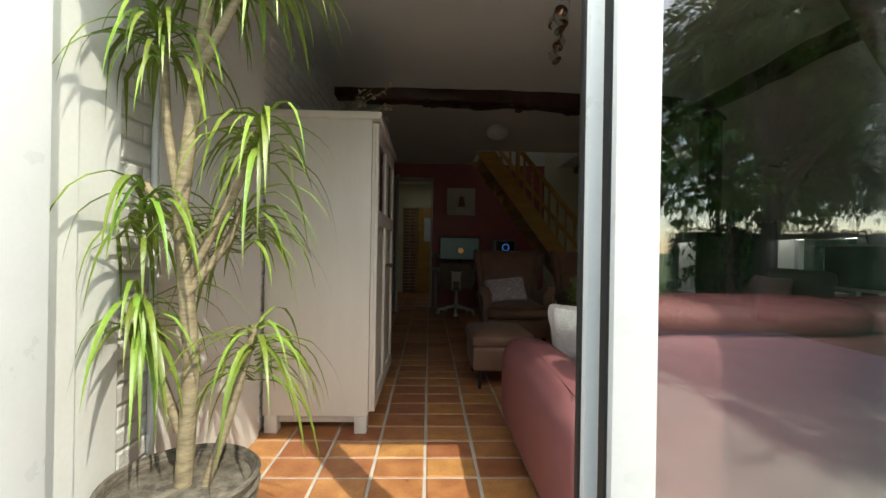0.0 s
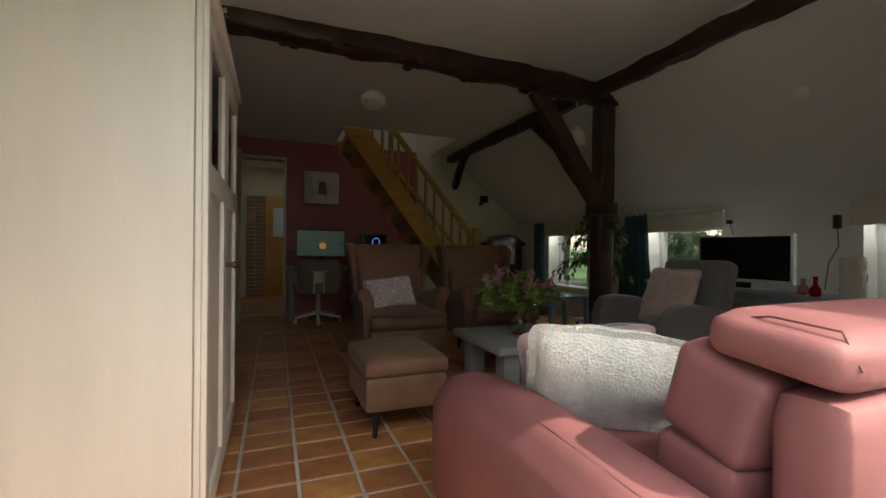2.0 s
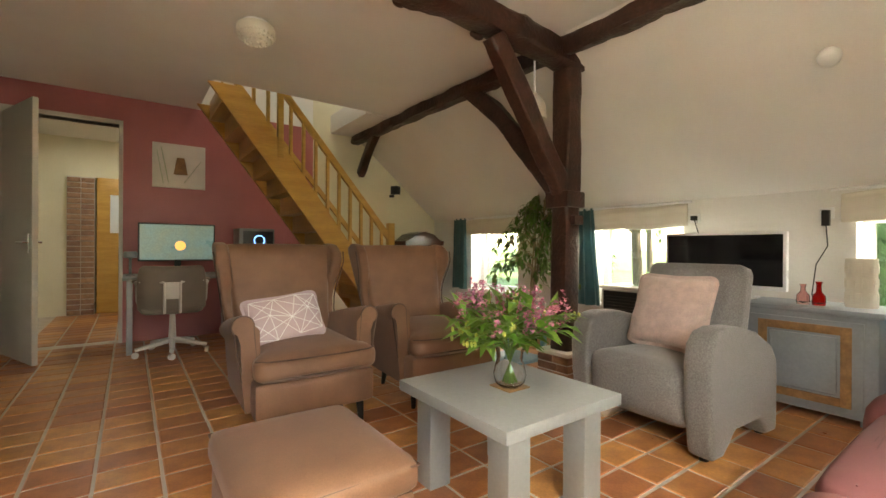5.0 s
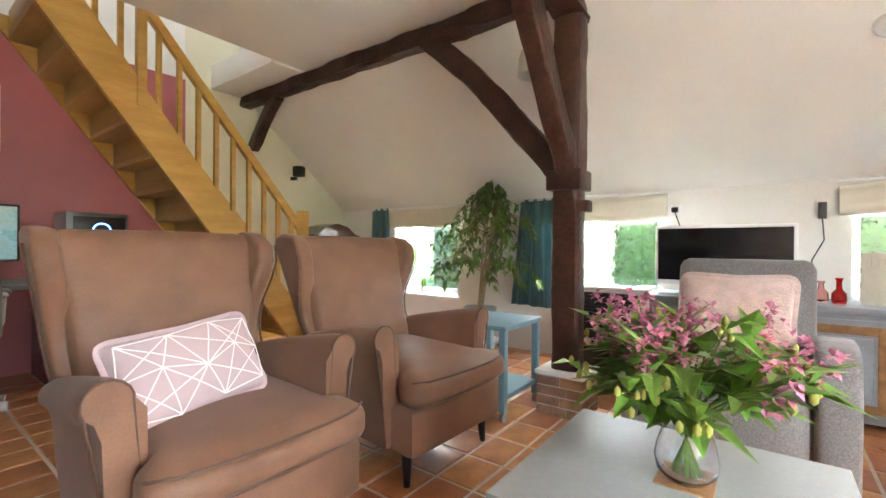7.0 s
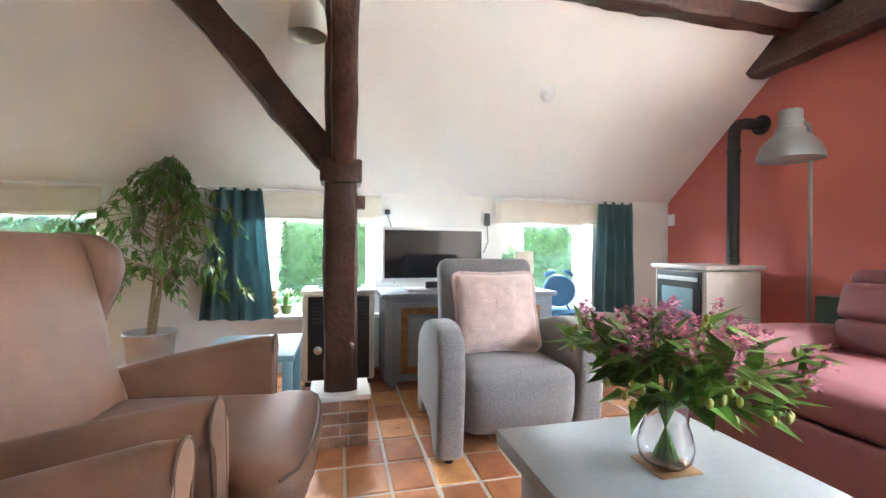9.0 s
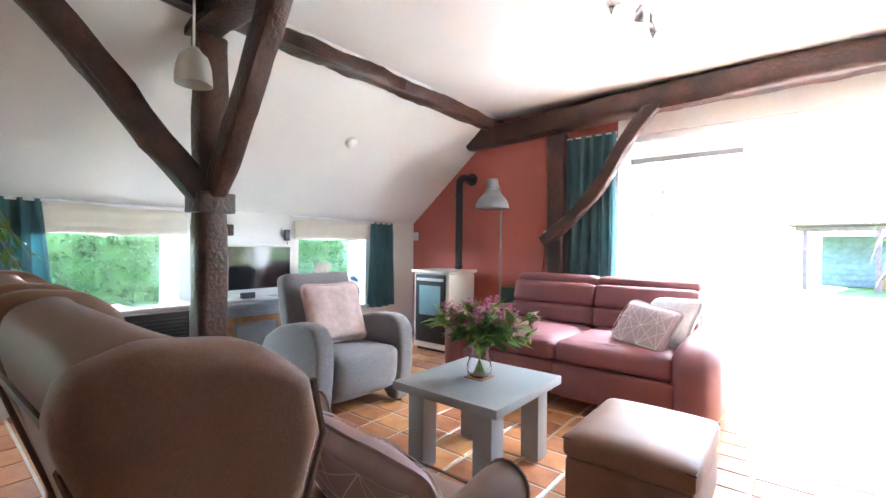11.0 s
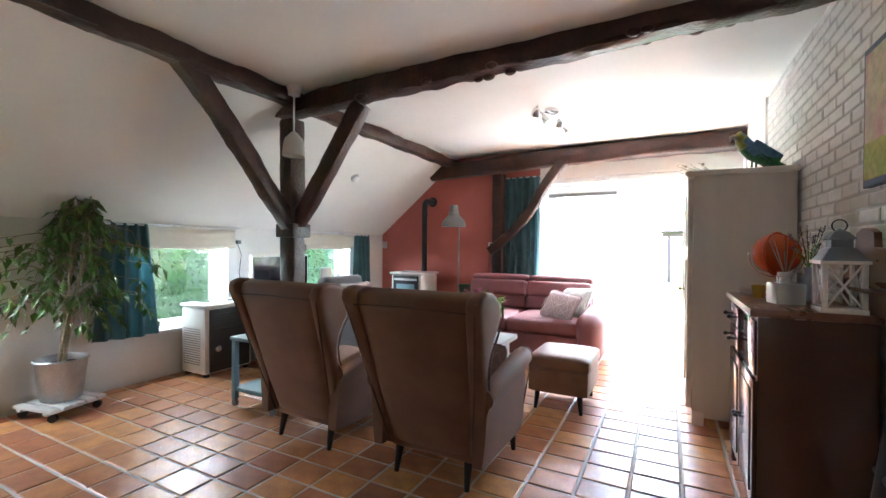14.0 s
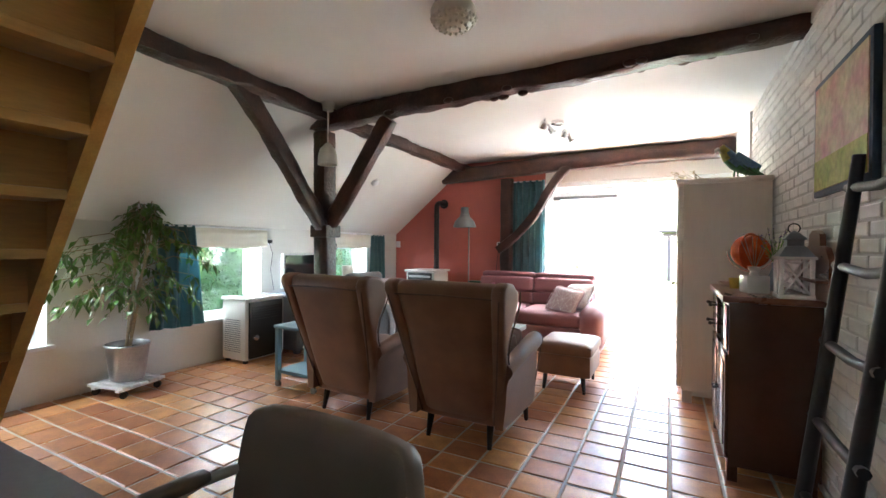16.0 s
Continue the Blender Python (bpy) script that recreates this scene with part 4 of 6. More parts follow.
for k in range(2):
    y0 = 2.455 + k * 0.535
    d = bx("door", wd, WHITE_WOOD, -0.323, -0.305, y0, y0 + 0.525, 0.12, 1.755, bevel=0.003)
    for a in ((y0, y0 + 0.075, 0.12, 1.755), (y0 + 0.45, y0 + 0.525, 0.12, 1.755), (y0 + 0.075, y0 + 0.45, 0.12, 0.21), (y0 + 0.075, y0 + 0.45, 1.18, 1.27), (y0 + 0.075, y0 + 0.45, 1.675, 1.755)):
        bx("door_frame", d, WHITE_WOOD, -0.305, -0.288, *a, bevel=0.005)
    bx("pane", d, SCREEN, -0.3045, -0.300, y0 + 0.076, y0 + 0.449, 1.271, 1.674, bevel=0, label="dark glass pane")
    bm = bmesh.new()
    lathe(bm, [(0.0, 0.0), (0.007, 0.0), (0.006, 0.02), (0.014, 0.03), (0.010, 0.042), (0, 0.044)], seg=12, m=pose(-0.288, 2.97 + (k * 2 - 1) * 0.032 + 0.02, 0.93, 0, 90, 0))
    part("knob", bm, mat("aged_brass", (0.28, 0.2, 0.1), 0.35, metal=0.8), d, "aged brass knob")

# ---- sideboard ----
sb = thing("sideboard", "dark mahogany sideboard with drawers and a glazed niche", "sideboard")
S0, S1, SF = 3.93, 4.80, -0.505
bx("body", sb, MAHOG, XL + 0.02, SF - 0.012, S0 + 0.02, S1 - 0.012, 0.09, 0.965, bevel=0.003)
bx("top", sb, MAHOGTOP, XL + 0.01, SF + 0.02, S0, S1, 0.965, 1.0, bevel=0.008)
for k in range(2):
    dr = bx("drawer", sb, MAHOG, SF - 0.012, SF + 0.002, S0 + 0.05, S0 + 0.36, 0.83 - k * 0.12, 0.94 - k * 0.12, bevel=0.004)
    for y in (S0 + 0.12, S0 + 0.29):
        bm = bmesh.new()
        lathe(bm, [(0, 0), (0.006, 0), (0.006, 0.02), (0.013, 0.03), (0.008, 0.042), (0, 0.044)], seg=12, m=pose(SF + 0.002, y, 0.885 - k * 0.12, 0, 90, 0))
        part("knob", bm, ANTHRA, dr)
    bm = bmesh.new()
    lathe(bm, [(0, 0), (0.012, 0), (0.012, 0.003), (0, 0.003)], seg=12, m=pose(SF + 0.002, S0 + 0.205, 0.885 - k * 0.12, 0, 90, 0))
    part("keyhole_plate", bm, CHROME, dr)
bx("niche_glass", sb, SCREEN, SF - 0.012, SF - 0.004, S0 + 0.40, S1 - 0.05, 0.70, 0.94, bevel=0.001, label="shiny glass sliding pane")
for k in range(2):
    y0 = S0 + 0.05 + k * 0.40
    d = bx("door", sb, MAHOG, SF - 0.012, SF + 0.002, y0, y0 + 0.385, 0.12, 0.68, bevel=0.003)
    bx("door_panel", d, MAHOG, SF + 0.002, SF + 0.008, y0 + 0.05, y0 + 0.335, 0.17, 0.63, bevel=0.004)
    bm = bmesh.new()
    lathe(bm, [(0, 0), (0.012, 0), (0.006, 0.006), (0.013, 0.02), (0.006, 0.03), (0, 0.03)], seg=12, m=pose(SF + 0.002, S0 + 0.415 + k * 0.05, 0.40, 0, 90, 0))
    part("knob", bm, ANTHRA, d)
for y in (S0 + 0.03, S1 - 0.08):
    for x in (XL + 0.03, SF - 0.06):
        bx("foot", sb, MAHOG, x, x + 0.05, y, y + 0.05, 0, 0.095, bevel=0.006)

# ---- TV cabinet and television ----
tc = thing("tv_cabinet", "grey-blue painted cabinet with bare oak edging", "cabinet")
C0, C1, CX = 2.68, 3.97, 3.52
bx("body", tc, GREYBLUE, CX, XK - 0.10, C0, C1, 0.04, 0.635, bevel=0.004)
bx("top", tc, GREYBLUE, CX - 0.03, XK - 0.08, C0 - 0.03, C1 + 0.03, 0.635, 0.67, bevel=0.008)
for k, (y0, y1) in enumerate(((C0 + 0.06, C0 + 0.62), (C1 - 0.62, C1 - 0.06))):
    d = bx("door", tc, GREYBLUE, CX - 0.014, CX, y0, y1, 0.07, 0.60, bevel=0.004)
    for a in ((y0 + 0.05, y0 + 0.10, 0.10, 0.57), (y1 - 0.10, y1 - 0.05, 0.10, 0.57), (y0 + 0.10, y1 - 0.10, 0.10, 0.15), (y0 + 0.10, y1 - 0.10, 0.52, 0.57)):
        bx("moulding", d, RAWOAK, CX - 0.022, CX - 0.014, *a, bevel=0.003, label="bare oak moulding")
    bx("door_panel", d, GREYBLUE, CX - 0.024, CX - 0.012, y0 + 0.115, y1 - 0.115, 0.165, 0.505, bevel=0.012)
for y in (C0 + 0.02, C1 - 0.08):
    for x in (CX + 0.02, XK - 0.2):
        bx("foot", tc, GREYBLUE, x, x + 0.06, y, y + 0.06, 0, 0.04, bevel=0.004)
tv = thing("television", "flat television with a silver frame, switched off", "television", pose(3.74, 3.57, 0, 0, 0, 1))
bx("frame", tv, UPVC, -0.005, 0.045, -0.405, 0.405, 0.735, 1.15, bevel=0.008)
bx("screen", tv, SCREEN, -0.009, -0.004, -0.385, 0.385, 0.765, 1.13, bevel=0)
bx("neck", tv, BLACKPL, 0.005, 0.04, -0.06, 0.06, 0.68, 0.74, bevel=0.004)
bx("foot", tv, SILVER, -0.10, 0.12, -0.22, 0.22, 0.67, 0.685, bevel=0.005)

# ---- gas heater ----
gh = thing("gas_heater", "white and black enamelled gas heater under the window", "heater")
bx("body", gh, WHITEENAMEL, 3.66, 4.03, 4.03, 4.54, 0.03, 0.66, bevel=0.025)
bx("front", gh, BLACKPL, 3.640, 3.662, 4.07, 4.50, 0.05, 0.645, bevel=0.008, label="black grille front")
for k in range(6):
    bx("louvre", gh, ANTHRA, 3.630, 3.642, 4.10, 4.47, 0.45 + k * 0.027, 0.464 + k * 0.027, bevel=0.002)
bx("top", gh, WHITEENAMEL, 3.645, 4.04, 4.02, 4.55, 0.66, 0.69, bevel=0.012)
bx("top_plate", gh, CHROME, 3.72, 3.97, 4.12, 4.44, 0.69, 0.698, bevel=0.003, label="shiny steel top plate")
for k in range(16):
    bx("side_slot", gh, GREYMETAL, 3.73, 3.98, 4.5395, 4.5425, 0.12 + k * 0.022, 0.127 + k * 0.022, bevel=0)
bm = bmesh.new()
lathe(bm, [(0, 0), (0.035, 0), (0.03, 0.025), (0, 0.028)], seg=16, m=pose(3.641, 4.43, 0.27, 0, -90, 0))
part("dial", bm, CHROME, gh)
for y in (4.06, 4.48):
    for x in (3.70, 3.98):
        bx("foot", gh, BLACKPL, x - 0.02, x + 0.02, y, y + 0.04, 0, 0.032, bevel=0.003)

# ---- teal side table on castors ----
st = thing("side_table", "dusty-teal painted two-tier side table on castors", "side table")
bx("tabletop", st, TEALPAINT, 2.38, 2.86, 4.47, 4.87, 0.515, 0.545, bevel=0.01)
bx("shelf", st, TEALPAINT, 2.40, 2.84, 4.49, 4.85, 0.12, 0.15, bevel=0.006)
for x in (2.39, 2.81):
    for y in (4.48, 4.82):
        bx("leg", st, TEALPAINT, x, x + 0.04, y, y + 0.04, 0.055, 0.515, bevel=0.005)
        bm = bmesh.new()
        lathe(bm, [(0.0, -0.012), (0.027, -0.012), (0.027, 0.012), (0, 0.012)], seg=16, m=pose(x + 0.02, y + 0.02, 0.027, 90, 0, 0))
        part("castor", bm, GREYMETAL, st)

# ---- pellet stove, flue, floor lamp ----
ps = thing("pellet_stove", "white and black pellet stove before the red wall", "stove")
bx("body", ps, WHITEENAMEL, 2.92, 3.42, 1.36, 1.83, 0.03, 0.85, bevel=0.02)
bx("top", ps, WHITEENAMEL, 2.90, 3.44, 1.34, 1.86, 0.855, 0.885, bevel=0.01)
bx("front", ps, BLACKPL, 2.96, 3.38, 1.83, 1.85, 0.10, 0.84, bevel=0.006, label="black door front")
bx("window", ps, TEALPAINT, 3.02, 3.32, 1.85, 1.856, 0.40, 0.72, bevel=0.004, label="blue reflecting stove glass")
bx("vent", ps, SILVER, 2.98, 3.36, 1.85, 1.858, 0.77, 0.80, bevel=0.002)
bx("base", ps, BLACKPL, 2.95, 3.39, 1.39, 1.80, 0.0, 0.032, bevel=0.003)
flue = thing("flue_pipe", "anthracite flue pipe bending into the wall", "pipe")
bm = bmesh.new()
tube(bm, [(3.12, 1.40, 0.885), (3.12, 1.40, 1.84), (3.12, 1.395, 1.90), (3.12, 1.36, 1.94), (3.12, 1.30, 1.955), (3.12, YD, 1.955)], 0.042, 16)
part("pipe", bm, ANTHRA, flue)
bm = bmesh.new()
for z in (0.90, 1.72):
    lathe(bm, [(0.042, 0), (0.048, 0.003), (0.048, 0.03), (0.042, 0.033)], (3.12, 1.40, z), 18)
part("collar", bm, ANTHRA, flue)
bm = bmesh.new()
lathe(bm, [(0.04, 0), (0.075, 0), (0.075, 0.012), (0.04, 0.015)], seg=20, m=pose(3.12, YD, 1.955, -90, 0, 0))
part("wall_collar", bm, ANTHRA, flue)
fl = thing("floor_lamp", "grey metal floor lamp with a bell shade", "floor lamp")
bm = bmesh.new()
tube(bm, [(2.50, 1.50, 0.02), (2.50, 1.50, 1.70), (2.50, 1.52, 1.76), (2.50, 1.57, 1.79), (2.50, 1.64, 1.79)], 0.011, 10)
part("pole", bm, GREYMETAL, fl)
bm = bmesh.new()
lathe(bm, [(0, 0), (0.11, 0), (0.11, 0.015), (0.02, 0.025), (0, 0.025)], (2.50, 1.50, 0), 24)
part("base", bm, GREYMETAL, fl)
bm = bmesh.new()
lathe(bm, [(0.160, -0.155), (0.170, -0.16), (0.167, -0.13), (0.147, -0.075), (0.108, -0.03), (0.078, 0.0), (0.072, 0.03), (0.060, 0.035), (0.060, 0.13), (0.05, 0.14), (0, 0.14)], (2.50, 1.66, 1.70), 28)
sh = part("shade", bm, GREYMETAL, fl)
bm = bmesh.new()
bmesh.ops.create_uvsphere(bm, u_segments=12, v_segments=8, radius=0.035, matrix=Matrix.Translation((2.50, 1.66, 1.60)))
part("bulb", bm, OPAL, sh)
gb = thing("green_box", "dark green metal case on a stand beside the stove", "box")
bx("case", gb, mat("dark_green_metal_box", (0.04, 0.09, 0.06), 0.5), 2.36, 2.60, 1.17, 1.32, 0.42, 0.71, bevel=0.012)
bx("stand", gb, BLACKPL, 2.39, 2.57, 1.19, 1.30, 0.0, 0.42, bevel=0.006)

# ---- outside ----
solid("ground", GRASS, [(-400, 400, -700, 0.60, -0.30, -0.16), (XK + 0.3, 400, 0.60, 400, -0.30, -0.16), (-400, -1.3, 0.6, 400, -0.30, -0.16), (-1.3, XK + 0.3, 12.4, 400, -0.30, -0.16)], "green lawn and fields to the horizon")
solid("pavement", PAVING, [(-3.0, 5.0, -4.2, 0.86, -0.16, -0.052)], "paved terrace before the sliding door")


def leafy(bm, rnd, n, place, size):
    """n small leaves; place(rnd) gives a spot and the way out from it."""
    for _ in range(n):
        p, out = place(rnd)
        w = (out + Vector((rnd.uniform(-1, 1), rnd.uniform(-1, 1), rnd.uniform(-0.9, 0.6)))).normalized()
        leaf(bm, p, w, Vector((rnd.uniform(-0.4, 0.4), rnd.uniform(-0.4, 0.4), 1)), size * rnd.uniform(0.6, 1.4), size * rnd.uniform(0.35, 0.6), 0.25)


def hedge(x0, x1, y0, y1, h, n, label, seed, size=0.10):
    t = thing("hedge", label, "hedge")
    bm = bmesh.new()
    soft(bm, ((x0 + x1) / 2, (y0 + y1) / 2, h / 2 - 0.16), (x1 - x0, y1 - y0, h), 0.15, n=14, shape=lambda q, u: q + Vector([noise.noise(q * 2.3) * 0.10] * 3))
    part("core", bm, HEDGE, t)
    rnd = random.Random(seed)

    def place(r):
        u = r.random()
        if u < 0.4:
            return Vector((x0 - 0.02 - r.random() * 0.05, r.uniform(y0, y1), r.uniform(-0.1, h - 0.16))), Vector((-1, 0, 0))
        if u < 0.7:
            return Vector((r.uniform(x0, x1), r.choice((y0, y1)), r.uniform(-0.1, h - 0.16))), Vector((0, r.choice((-1, 1)), 0))
        return Vector((r.uniform(x0, x1), r.uniform(y0, y1), h - 0.16 + r.random() * 0.06)), Vector((0, 0, 1))
    bm = bmesh.new()
    leafy(bm, rnd, n, place, size)
    part("leaves", bm, HEDGE, t, smooth=False)


def tree(x, y, h, crown, n, seed, label, material=TREELEAF, size=0.30, trunk=0.16, low=0.35):
    t = thing("tree", label, "tree", pose(x, y, -0.17))
    rnd = random.Random(seed)
    bm = bmesh.new()
    tube(bm, [(0, 0, 0), (rnd.uniform(-0.2, 0.2), rnd.uniform(-0.2, 0.2), h * 0.4), (rnd.uniform(-0.4, 0.4), rnd.uniform(-0.4, 0.4), h * 0.8)], [trunk, trunk * 0.75, trunk * 0.3], 10)
    clumps = []
    for _ in range(16):
        a, z = rnd.uniform(0, 6.28), rnd.uniform(low, 0.97)
        rad = crown * rnd.uniform(0.35, 1.0) * (1 - abs(z - 0.62) * 1.1)
        c = Vector((math.cos(a) * rad, math.sin(a) * rad, z * h))
        clumps.append((c, crown * rnd.uniform(0.28, 0.5)))
        tube(bm, [(0, 0, h * (z * 0.6)), c * 0.6 + Vector((0, 0, h * z * 0.32)), c], [trunk * 0.4, trunk * 0.25, trunk * 0.08], 6)
    part("trunk", bm, BARK, t)

    def place(r):
        c, rad = r.choice(clumps)
        d = Vector((r.gauss(0, 1), r.gauss(0, 1), r.gauss(0, 0.8))).normalized()
        return c + d * rad * r.uniform(0.5, 1.05), d
    bm = bmesh.new()
    leafy(bm, rnd, n, place, size)
    part("crown", bm, material, t, smooth=False)


hedge(6.4, 7.1, -2.0, 5.0, 1.65, 14000, "clipped green beech hedge along the lawn", 1, 0.075)
hedge(7.6, 8.4, 7.4, 9.2, 1.7, 1800, "clipped green hedge block on the lawn", 2)
hedge(5.6, 6.3, 4.1, 5.0, 0.55, 900, "low leafy planting outside the window", 3, 0.09)
for i, (x, y, h, c) in enumerate(((11, 3, 8, 3.0), (13, 9.5, 7, 2.6), (10.5, 15, 8, 3.0), (16, -3, 9, 3.4), (22, 14, 8, 3.4), (24, 5, 9, 3.5))):
    tree(x, y, h, c, 2600, 20 + i, "broad-leaved garden tree in full leaf", size=0.32)
for i, (x, y, h, c) in enumerate(((6.2, -6.0, 6.5, 2.0), (7.2, -8.2, 7.5, 2.4), (9.5, -6.5, 8, 2.8), (12.5, -5, 8, 3.0), (10.5, -11, 9, 3.2), (11.5, -15, 10, 3.6), (17, -13, 10, 4.0))):
    tree(x, y, h, c, 3200, 40 + i, "tall leafy tree beyond the terrace", size=0.34)
tree(4.3, -9.4, 7.5, 1.5, 900, 61, "slender young tree at the lawn edge", size=0.2, trunk=0.07)
hedge(7.0, 14.0, -10.5, -9.7, 1.8, 1600, "dark hedge behind the lawn", 6, 0.14)
# golden conifer
gc = thing("conifer_bush", "low golden-green conifer bush beside the terrace", "shrub", pose(2.9, -5.0, -0.17))
rnd = random.Random(8)
lobes = [(Vector((rnd.uniform(-0.9, 0.9), rnd.uniform(-0.7, 0.7), rnd.uniform(0.1, 0.55))), rnd.uniform(0.28, 0.5)) for _ in range(16)]
bm = bmesh.new()


def spray(r):
    c, rad = r.choice(lobes)
    d = Vector((r.gauss(0, 1), r.gauss(0, 1), abs(r.gauss(0, 0.8)))).normalized()
    return c + d * rad * r.uniform(0.7, 1.0), d


leafy(bm, rnd, 4200, spray, 0.10)
part("foliage", bm, CONIFER, gc, smooth=False)
bm = bmesh.new()
tube(bm, [(0, 0, 0), (0, 0, 0.4)], [0.08, 0.03], 8)
part("stem", bm, BARK, gc)
# open shed across the garden
shd = thing("garden_shed", "open timber garden shelter with a corrugated roof", "shed", pose(-2.55, -14.2, -0.17, 0, 0, -12) @ Matrix.Diagonal((1, 1, 0.84, 1)))
bx("back_wall", shd, GREYBLOCK, -1.9, 2.2, -1.6, -1.5, 0, 2.2, bevel=0)
for k in range(9):
    bx("plank", shd, GREYBLOCK, -1.9, 2.2, -1.50, -1.475, 0.02 + k * 0.24, 0.235 + k * 0.24, bevel=0.006)
for x in (-1.85, 0.4, 2.15):
    bx("post", shd, OLDPINK, x - 0.06, x + 0.06, 1.2, 1.32, 0, 2.35, bevel=0.006)
bx("beam", shd, OLDPINK, -2.1, 2.4, 1.18, 1.34, 2.3, 2.46, bevel=0.006)
bx("roof", shd, OLDPINK, -2.3, 2.6, -1.8, 1.7, 2.46, 2.54, bevel=0.004, m=pose(0, 0, 0, 2, 0, 0))
bx("bench", shd, RAWOAK, -1.2, 0.6, -1.3, -0.8, 0.40, 0.46, bevel=0.006)
bx("bench_leg", shd, RAWOAK, -1.15, -1.05, -1.25, -0.85, 0, 0.40, bevel=0.004)
bx("bench_leg", shd, RAWOAK, 0.45, 0.55, -1.25, -0.85, 0, 0.40, bevel=0.004)
# neighbour's roof seen through the window
nb = thing("outbuilding", "white outbuilding with a red clay-tile roof", "house", pose(13.5, 1.2, -0.17, 0, 0, 20))
bx("wall", nb, PLASTER, -2, 2, -3, 3, 0, 2.0, bevel=0)
bm = bmesh.new()
prism(bm, [(-2.3, 1.95), (0, 3.6), (2.3, 1.95)], "y", -3.2, 3.2)
roof = part("roof", bm, CLAY, nb, smooth=False)
for k in range(14):
    bx("tile_course", roof, CLAY, -2.35 + k * 0.165, -2.28 + k * 0.165, -3.22, 3.22, 1.95 + k * 0.118, 2.02 + k * 0.118, bevel=0)

# ---- dracaena in a wicker pot by the door ----
dp = thing("dracaena_plant", "tall dracaena with strap leaves in a wicker pot", "plant", pose(-0.695, 1.27, 0))
bm = bmesh.new()
lathe(bm, [(0.0, 0.0), (0.13, 0), (0.155, 0.03), (0.19, 0.25), (0.20, 0.36), (0.21, 0.375), (0.20, 0.385), (0.185, 0.37), (0.18, 0.32), (0, 0.32)], seg=36)
pot = part("pot", bm, WICKER, dp, "grey woven wicker pot")
bm = bmesh.new()
for k in range(12):
    lathe(bm, [(0.15 + 0.0042 * k, 0), (0.163 + 0.0042 * k, 0.012), (0.15 + 0.0042 * k, 0.024)], (0, 0, 0.03 + k * 0.027), 28)
part("weave", bm, WICKER, pot)
bm = bmesh.new()
lathe(bm, [(0.18, 0.325), (0.1, 0.335), (0, 0.335)], seg=24)
part("soil", bm, SOIL, dp)
rnd = random.Random(12)
canes = [[(0.0, 0.0, 0.3), (0.01, 0.02, 0.7), (-0.02, 0.0, 1.15), (0.02, 0.02, 1.6), (0.06, 0.03, 1.95)],
         [(0.0, 0.01, 0.95), (0.10, 0.02, 1.15), (0.17, 0.06, 1.35), (0.19, 0.06, 1.45)],
         [(0.05, 0.0, 0.3), (0.12, 0.03, 0.55), (0.18, 0.05, 0.80)], [(-0.02, 0.02, 0.5), (-0.10, 0.05, 0.66), (-0.15, 0.03, 0.92)],
         [(-0.01, 0.0, 1.1), (-0.08, 0.03, 1.4), (-0.09, 0.02, 1.72)], [(0.02, -0.02, 1.5), (0.14, -0.02, 1.75), (0.2, 0.0, 1.95)], [(0.0, 0.0, 0.9), (0.09, 0.05, 1.05), (0.13, 0.08, 1.18)], [(0.0, 0.0, 1.0), (-0.05, 0.02, 1.1), (-0.12, 0.0, 1.22)]]
for c in canes:
    bm = bmesh.new()
    n = len(c)
    tube(bm, c, [0.025 - 0.009 * k / n if c is canes[0] else 0.014 - 0.004 * k / n for k in range(n)], 10)
    part("cane", bm, CANE, dp)
bm = bmesh.new()
for c in canes:
    tip = Vector(c[-1])
    for k in range(42):
        a = rnd.uniform(0, 6.283)
        ln, up = rnd.uniform(0.22, 0.44), rnd.uniform(0.3, 1.5)
        d = Vector((math.cos(a) * 0.75, math.sin(a) * 0.75, up)).normalized()
        s = d.cross(Vector((0, 0, 1))).normalized()
        base = tip - Vector((0, 0, rnd.uniform(0, 0.16)))
        w = rnd.uniform(0.007, 0.012)
        prev, p = None, base.copy()
        for q in range(8):
            f = q / 7
            wid = w * (0.5 + 1.2 * f) if f < 0.35 else w * 0.95 * (1 - f) * 1.45
            cur = (bm.verts.new(p + s * wid), bm.verts.new(p + Vector((0, 0, -wid * 0.5))), bm.verts.new(p - s * wid))
            if prev:
                bm.faces.new((prev[0], prev[1], cur[1], cur[0]))
                bm.faces.new((prev[1], prev[2], cur[2], cur[1]))
            prev = cur
            d = (d + Vector((0, 0, -rnd.uniform(0.26, 0.72)))).normalized()
            p = p + d * ln / 7
            p.x = max(p.x, 0.695 + XL + 0.03)
part("leaves", bm, mat("dracaena_leaf", (0.16, 0.27, 0.035), 0.4, vary=0.2, scale=5, bump=0.05, random_tint=0.35, color2=(0.24, 0.30, 0.05)), dp)

# ---- ficus ----
fp = thing("ficus_plant", "leafy weeping fig in a zinc pot", "plant", pose(3.83, 5.55, 0) @ Matrix.Diagonal((0.95, 0.95, 1.08, 1)))
bm = bmesh.new()
lathe(bm, [(0, 0.10), (0.125, 0.10), (0.13, 0.115), (0.165, 0.36), (0.175, 0.37), (0.168, 0.38), (0.158, 0.365), (0.155, 0.33), (0, 0.33)], seg=32)
part("pot", bm, ZINC, fp, "ribbed zinc pot")
bm = bmesh.new()
lathe(bm, [(0.154, 0.335), (0.08, 0.345), (0, 0.345)], seg=24)
part("soil", bm, SOIL, fp)
dolly = thing("plant_dolly", "white slatted plant dolly on black castors", "plant stand", pose(3.83, 5.55, 0, 0, 0, 12))
